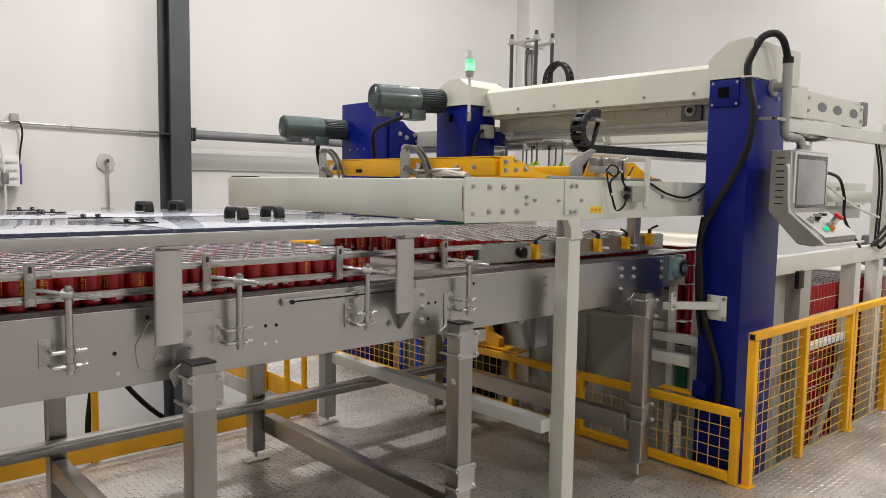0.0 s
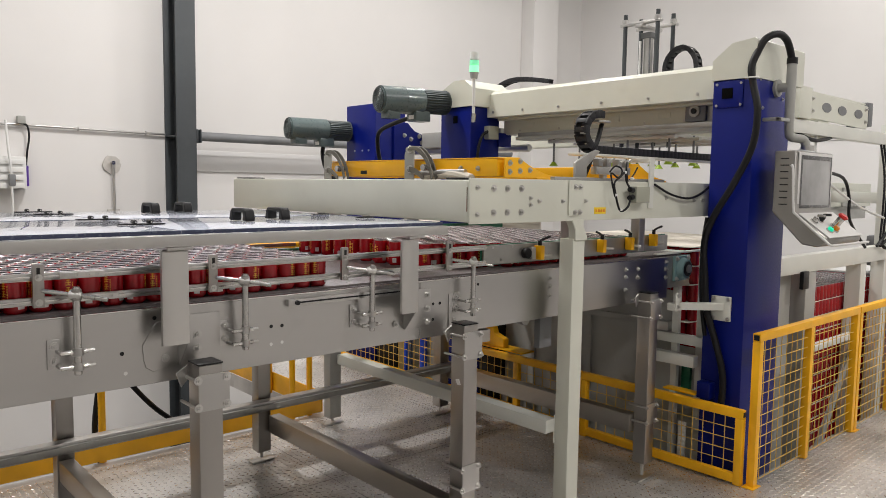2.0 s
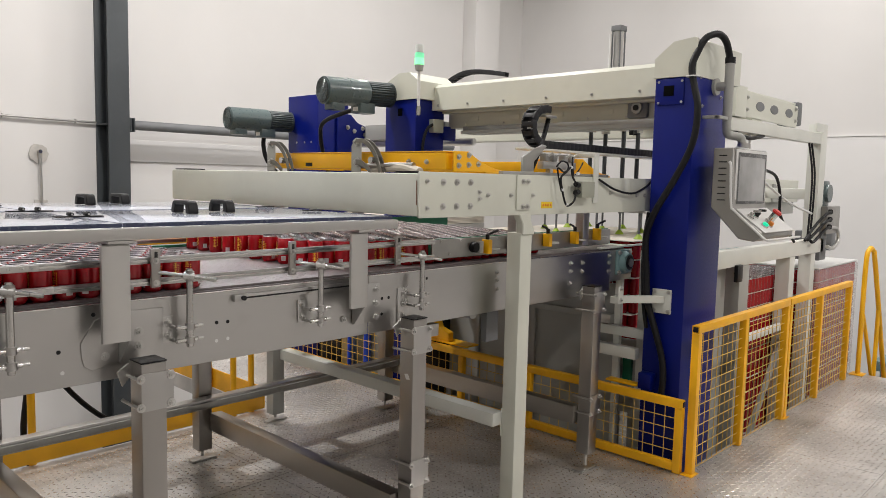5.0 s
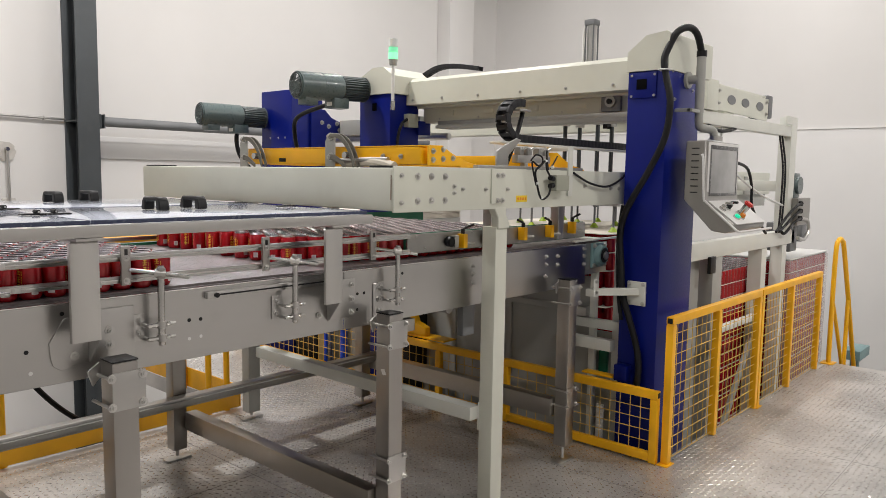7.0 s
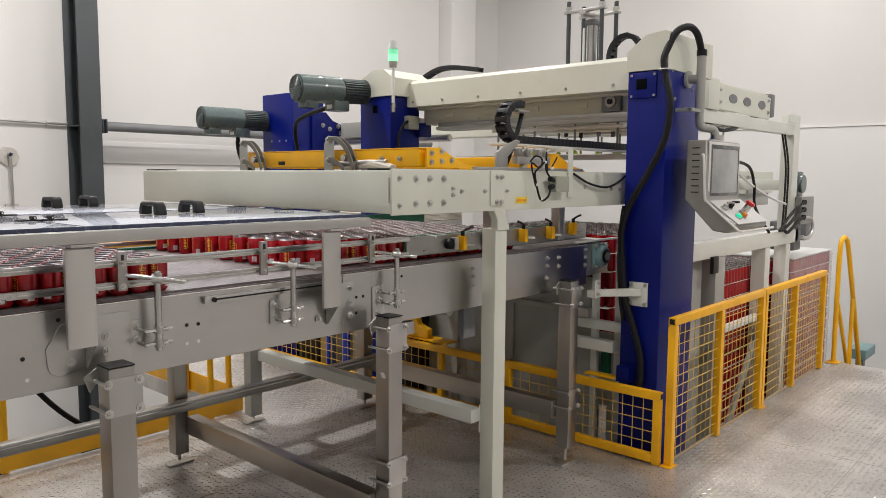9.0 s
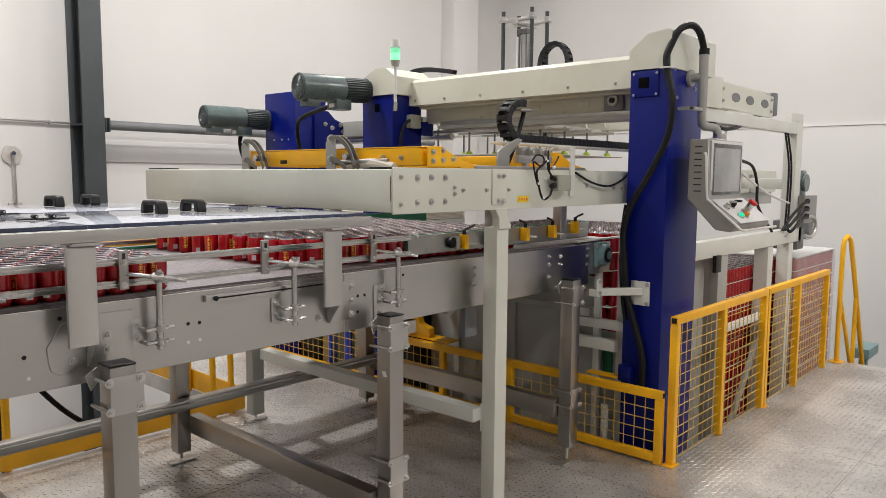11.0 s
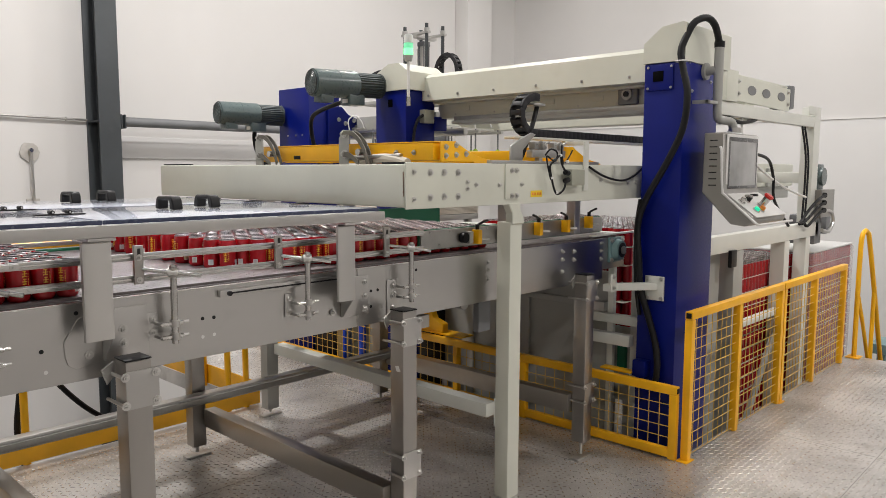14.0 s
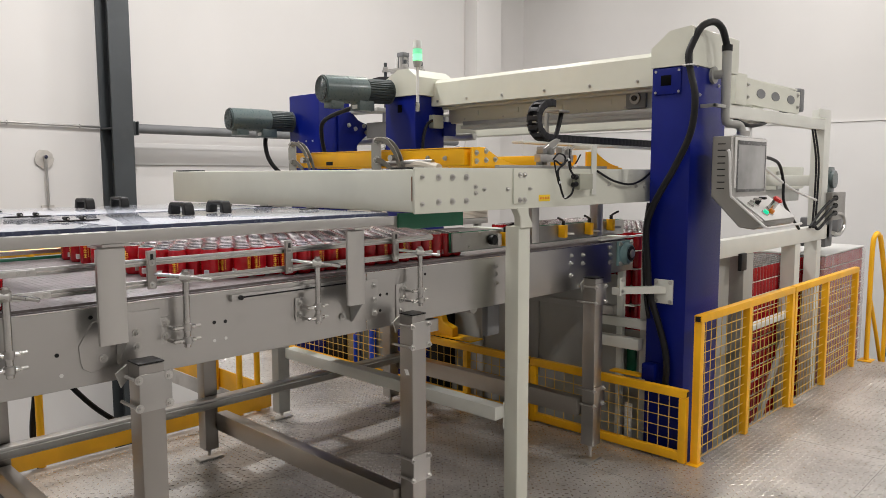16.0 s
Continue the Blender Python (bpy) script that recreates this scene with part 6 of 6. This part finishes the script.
# ---------- pad gripper ----------
def gripper():
    """Travelling head with guide rods and suction cups; z is drawn with the cups raised."""
    x, y = 1.0, 2.557
    base = thing("gripper_trolley", (x, y, 2.3), "grey trolley with an air cylinder travelling along the gantry", "trolley")
    part("cylinder", rod((x, y, 2.30), (x, y, 2.80), 0.035, seg=20), M_ZINC, base, "aluminium air cylinder")
    part("cylinder_head", box(x - 0.043, x + 0.043, y - 0.043, y + 0.043, 2.80, 2.842, 0.006), M_PIPE, base)
    for sx in (-0.033, 0.033):
        for sy in (-0.033, 0.033):
            part("tie_rod", rod((x + sx, y + sy, 2.30), (x + sx, y + sy, 2.80), 0.006, seg=8), M_PIPE, base)
    part("air_pipe", rod((x - 0.05, y + 0.04, 2.30), (x - 0.05, y + 0.04, 2.78), 0.009), M_WHITE_PL, base)
    part("trolley_plate", box(x - 0.30, x + 0.30, y - 0.32, y + 0.32, 2.275, 2.298, 0.005), M_PANEL, base)
    for sx in (-0.105, 0.105):
        for sy in (-0.14, 0.14):
            part("bushing", rod((x + sx, y + sy, 2.05), (x + sx, y + sy, 2.274), 0.036, seg=16), M_ZINC, base)
    part("beam_shoe", box(0.45, 0.62, y - 0.25, y + 0.25, 2.24, 2.274, 0.005), M_PANEL, base)
    part("beam_shoe", box(1.45, 1.80, y - 0.25, y + 0.25, 2.265, 2.2745, 0.002), M_PANEL, base)
    head = thing("pad_gripper", (x, y, 1.9), "pale suction frame with lime cups on four dark guide rods", "suction gripper")
    arc = [Vector((x + 0.05, y - 0.13 - 0.13 * (1 - math.cos(a)), 2.545 + 0.16 * math.sin(a))) for a in [math.pi * k / 20 for k in range(21)]]
    arc = [Vector((x + 0.05, y - 0.13, 2.30 + 0.035 * k)) for k in range(7)] + arc + [Vector((x + 0.05, y - 0.39, 2.51 - 0.035 * k)) for k in range(3)]
    loop = thing("lift_chain", (x, y, 1.9), "black cable chain standing in a loop beside the guide rods", "cable chain")
    chain_links(loop, arc, 0.028, 0.018, (1, 0, 0), 0.045)
    for sx in (-0.105, 0.105):
        for sy in (-0.14, 0.14):
            part("guide_rod", rod((x + sx, y + sy, 1.98), (x + sx, y + sy, 2.98), 0.016, seg=14), M_DARKCOL, head, "dark guide rod")
            part("rod_clamp", rod((x + sx, y + sy, 2.905), (x + sx, y + sy, 2.94), 0.026, seg=14), M_ZINC, head)
    for sx in (-0.105, 0.105):
        part("top_bar", box(x + sx - 0.018, x + sx + 0.018, y - 0.175, y + 0.175, 2.89, 2.912, 0.003), M_ZINC, head)
    part("top_bar", box(x - 0.14, x + 0.14, y - 0.03, y + 0.03, 2.865, 2.889, 0.003), M_ZINC, head)
    for sx in (-0.48, -0.16, 0.16, 0.48):
        part("frame_bar", box(x + sx - 0.018, x + sx + 0.018, y - 0.55, y + 0.55, 2.005, 2.03, 0.003), M_ZINC, head)
    for sy in (-0.4, 0.0, 0.4):
        part("cross_bar", box(x - 0.52, x + 0.52, y + sy - 0.018, y + sy + 0.018, 2.032, 2.055, 0.003), M_ZINC, head)
    part("hub_plate", box(x - 0.22, x + 0.22, y - 0.26, y + 0.26, 2.056, 2.08, 0.004), M_PANEL, head)
    for sx in (-0.48, -0.16, 0.16, 0.48):
        for sy in (-0.5, -0.17, 0.17, 0.5):
            q = part("suction_stem", rod((x + sx, y + sy, 1.86), (x + sx, y + sy, 2.04), 0.008), M_PIPE, head)
            part("cup", rod((x + sx, y + sy, 1.830), (x + sx, y + sy, 1.862), 0.034, r2=0.012, seg=16), M_CUP, q, "lime suction cup")
    for k, (ax, ay) in enumerate(((-0.48, 0.5), (-0.48, -0.17), (0.16, -0.5), (-0.16, 0.17))):
        part("air_hose", hose([(x + ax, y + ay, 2.04), (x + ax, y + ay + 0.01, 2.13), (x + ax + 0.03, y + ay - 0.05, 2.17), (x + ax + 0.06, y + ay - 0.10, 2.12), (x + ax + 0.08, y + ay - 0.12, 2.05)], 0.006), M_WHITE_PL, head)
    part("air_hose", hose([(x - 0.2, y + 0.2, 2.03), (x - 0.22, y + 0.1, 2.12), (x - 0.2, y, 2.10), (x - 0.2, y + 0.05, 2.03)], 0.008), M_WHITE_PL, head)
    ch = thing("trolley_chain", (0.8, 2.4, 2.5), "black cable chain lying on the gantry top", "cable chain")
    run = smooth_path([(0.85, 2.90, 2.43), (0.85, 2.78, 2.52), (0.85, 2.60, 2.585), (0.85, 2.40, 2.585), (0.85, 2.12, 2.54)], 6)
    chain_links(ch, run, 0.028, 0.018, (1, 0, 0), 0.045)
    part("tray", box(0.80, 0.90, 1.6, 3.4, 2.43, 2.44, 0.003), M_PANEL, ch)
    pad = thing("layer_pad", (x, 1.19, 1.30), "cream layer board lying on top of the raised can stack", "layer board")
    part("board", box(x - 0.66, x + 0.62, 0.625, 1.96, 1.2905, 1.297, 0.001), M_PAD, pad)
    return base, head, pad, ch, loop


def pad_pile():
    p = thing("board_pile", (1.0, 3.55, 1.0), "pile of cream layer boards on a rack behind the gantry", "board pile")
    for k in range(8):
        part("board", box(0.4 + 0.004 * (k % 3), 1.65, 3.0 + 0.005 * (k % 2), 4.1, 1.25 + 0.012 * k, 1.26 + 0.012 * k, 0.001), M_PAD, p)
    part("rack", box(0.4, 1.65, 3.0, 4.1, 1.19, 1.245, 0.004), M_GREY_STEEL, p)
    for x in (0.45, 1.55):
        for y in (3.05, 4.0):
            part("leg", box(x, x + 0.06, y, y + 0.06, LOW, 1.189, 0.004), M_GREY_STEEL, p)


def below_platform():
    h = thing("floor_hose", (-2.6, 3.2, 0), "black hose hanging beside the platform edge", "hose", "hoses below")
    part("hose", hose([(-2.55, 2.88, 0.6), (-2.59, 2.88, 0.35), (-2.61, 2.88, 0.1), (-2.55, 2.88, -0.2), (-2.43, 2.93, -0.6)], 0.018), M_RUBBER, h)
    h = thing("floor_hose", (-2.2, 3.4, 0), "black hose hanging beside the platform edge", "hose", "hoses below")
    part("hose", hose([(-2.37, 3.67, 0.75), (-2.27, 3.67, 0.45), (-2.10, 3.67, 0.15), (-1.82, 3.72, -0.15), (-1.42, 3.77, -0.4)], 0.019), M_RUBBER, h)
    b = thing("hook_rod", (-2.1, 4.2, 0.3), "thin steel rod with a hooked end", "rod")
    part("rod", hose([(-2.05, 4.2, 0.75), (-2.05, 4.2, 0.32), (-2.04, 4.2, 0.27), (-2.01, 4.2, 0.26)], 0.014), M_ZINC, b)
    c = thing("striped_bollard", (-3.2, 3.9, LOW), "blue and white cabinet with yellow and black hazard bands", "cabinet")
    part("body", box(-3.55, -2.98, 3.7, 4.1, LOW, 0.28, 0.01), M_WHITE_PL, c)
    part("band", box(-3.552, -3.02, 3.694, 3.699, 0.08, 0.22, 0.001), M_YELLOW, c)
    part("band", box(-3.552, -3.02, 3.694, 3.699, -0.10, 0.079, 0.001), M_BLACK, c)
    part("band", box(-3.552, -3.02, 3.694, 3.699, 0.222, 0.27, 0.001), M_BLUE, c)


def drive_cabinets():
    rows = ((3.335, 3.66, M_BLACK, "black"), (3.215, 3.33, M_TAN, "tan"), (3.14, 3.21, M_SLATE, "slate blue"), (2.985, 3.135, M_OLIVE, "olive"), (2.80, 2.98, M_PANEL, "grey"), (2.13, 2.31, M_BLACK, "black"))
    for y0, y1, m_, lab in rows:
        c = thing("drive_cabinet", (0.3, y0, 0), lab + " machine cabinet behind the mesh guard", "cabinet", "cabinets behind the guard")
        part("body", box(0.12, 0.52, y0, y1, LOW, 1.0 if y0 > 2.5 else 0.62, 0.008), m_, c)
        part("door", box(0.108, 0.1195, y0 + 0.012, y1 - 0.012, -0.6, 0.95 if y0 > 2.5 else 0.58, 0.003), m_, c)
        part("door_handle", box(0.098, 0.1075, y1 - 0.035, y1 - 0.022, 0.30, 0.40, 0.003), M_PIPE, c)
    for y0, r in ((2.935, 0.032), (3.17, 0.016)):
        b = thing("gas_bottle", (0.07, y0, 0), "bright blue cylinder behind the mesh guard", "cylinder", "blue cylinders")
        part("body", rod((0.068, y0, LOW), (0.068, y0, 0.52), r, seg=16, bevel=0.008), M_BRIGHT_BLUE, b)
        part("neck", rod((0.068, y0, 0.52), (0.068, y0, 0.58), 0.010), M_ZINC, b)


hall()
drive_cabinets()
wall_things()
ceiling_lights()
handrails()
conveyor()
guide_rails()
cover()
portal()
CARRIAGE = carriage()
CHAIN = energy_chain()
gantry()
column_hose()
console()
stack_frame()
lift_housing()
pad_pile()
below_platform()
stacks()
TROLLEY, GRIPPER, PAD, TROLLEY_CHAIN, LIFT_CHAIN = gripper()
PACK_A, PACK_B = packs()
fences()
treads()


# ---------- what moves ----------
def motions():
    def slide(ob, axis, rows):
        p = ORIGIN[ob.name]
        walk(ob, [(t, Matrix.Translation(p + Vector(axis) * d)) for t, d in rows])
    slide(PACK_A, (1, 0, 0), [(0, 0), (0.5, -0.06), (1, -0.12), (1.5, -0.18), (2, -0.24), (2.5, -0.305), (3, -0.365), (3.5, -0.435), (4, -0.50), (4.6, -0.535), (5.4, -0.545), (6.3, -0.548), (9, -0.548), (10.5, -0.55), (11.2, -0.565), (11.5, -0.592), (12, -0.65), (12.5, -0.71), (13, -0.775), (13.5, -0.84), (14, -0.905), (14.5, -0.97), (15, -1.035), (15.5, -1.10), (16, -1.165)])
    slide(PACK_B, (1, 0, 0), [(0, 0), (0.5, -0.07), (1, -0.14), (1.5, -0.21), (2, -0.28), (2.5, -0.352), (3, -0.425), (3.5, -0.50), (4, -0.57), (4.6, -0.608), (5.4, -0.62), (6.3, -0.624), (7, -0.625), (9, -0.626), (10.5, -0.63), (11.2, -0.645), (11.5, -0.668), (12, -0.728), (12.5, -0.79), (13, -0.855), (13.5, -0.925), (14, -0.993), (14.5, -1.06), (15, -1.126), (15.5, -1.193), (16, -1.26)])
    car = [(0, 0), (6, 0), (14.6, 0), (15, 0.002), (15.3, 0.010), (15.5, 0.027), (15.7, 0.062), (15.85, 0.105), (16, 0.155)]
    slide(CARRIAGE, (1, 0, 0), car)
    slide(CHAIN, (1, 0, 0), [(t, d * 0.5) for t, d in car])
    travel = [(0, 2.557), (0.5, 2.265), (1, 1.982), (1.5, 1.691), (2, 1.428), (2.5, 1.21), (2.8, 1.19), (3.5, 1.19), (7, 1.19), (9, 1.19), (9.3, 1.195), (9.7, 1.27), (10.4, 1.56), (11.5, 2.038), (12, 2.249), (12.5, 2.452), (13, 2.684), (13.5, 2.907), (14, 3.124), (14.5, 3.338), (15, 3.494), (15.5, 3.53), (16, 3.53)]
    lift = [(0, 0), (2.5, 0), (2.75, -0.08), (3, -0.18), (3.5, -0.44), (3.9, -0.522), (4.5, -0.532), (7.2, -0.532), (7.4, -0.512), (7.5, -0.48), (8, -0.23), (8.5, -0.065), (8.8, -0.018), (9, -0.005), (9.6, 0), (15, 0), (15.3, -0.02), (15.5, -0.06), (16, -0.23)]

    def lift_at(t):
        for (a, da), (b, db) in zip(lift, lift[1:]):
            if a <= t <= b:
                return da + (db - da) * (t - a) / (b - a)

    def y_at(t):
        for (a, da), (b, db) in zip(travel, travel[1:]):
            if a <= t <= b:
                return da + (db - da) * (t - a) / (b - a)
    times = sorted({t for t, _ in travel} | {t for t, _ in lift})
    p = ORIGIN[TROLLEY.name]
    walk(TROLLEY, [(t, Matrix.Translation((p.x, y, p.z))) for t, y in travel])
    p = ORIGIN[TROLLEY_CHAIN.name]
    walk(TROLLEY_CHAIN, [(t, Matrix.Translation((p.x, p.y + (y - 1.19) / 2, p.z))) for t, y in travel])
    p = ORIGIN[GRIPPER.name]
    walk(GRIPPER, [(t, Matrix.Translation((p.x, y_at(t), p.z + lift_at(t)))) for t in times])
    walk(LIFT_CHAIN, [(t, Matrix.Translation((p.x, y_at(t), p.z + lift_at(t) / 2))) for t in times])
    p = ORIGIN[PAD.name]
    walk(PAD, [(t, Matrix.Translation(p if t <= 7.2 else (p.x, p.y + y_at(t) - 1.19, p.z + lift_at(t) + 0.532))) for t in times])


motions()
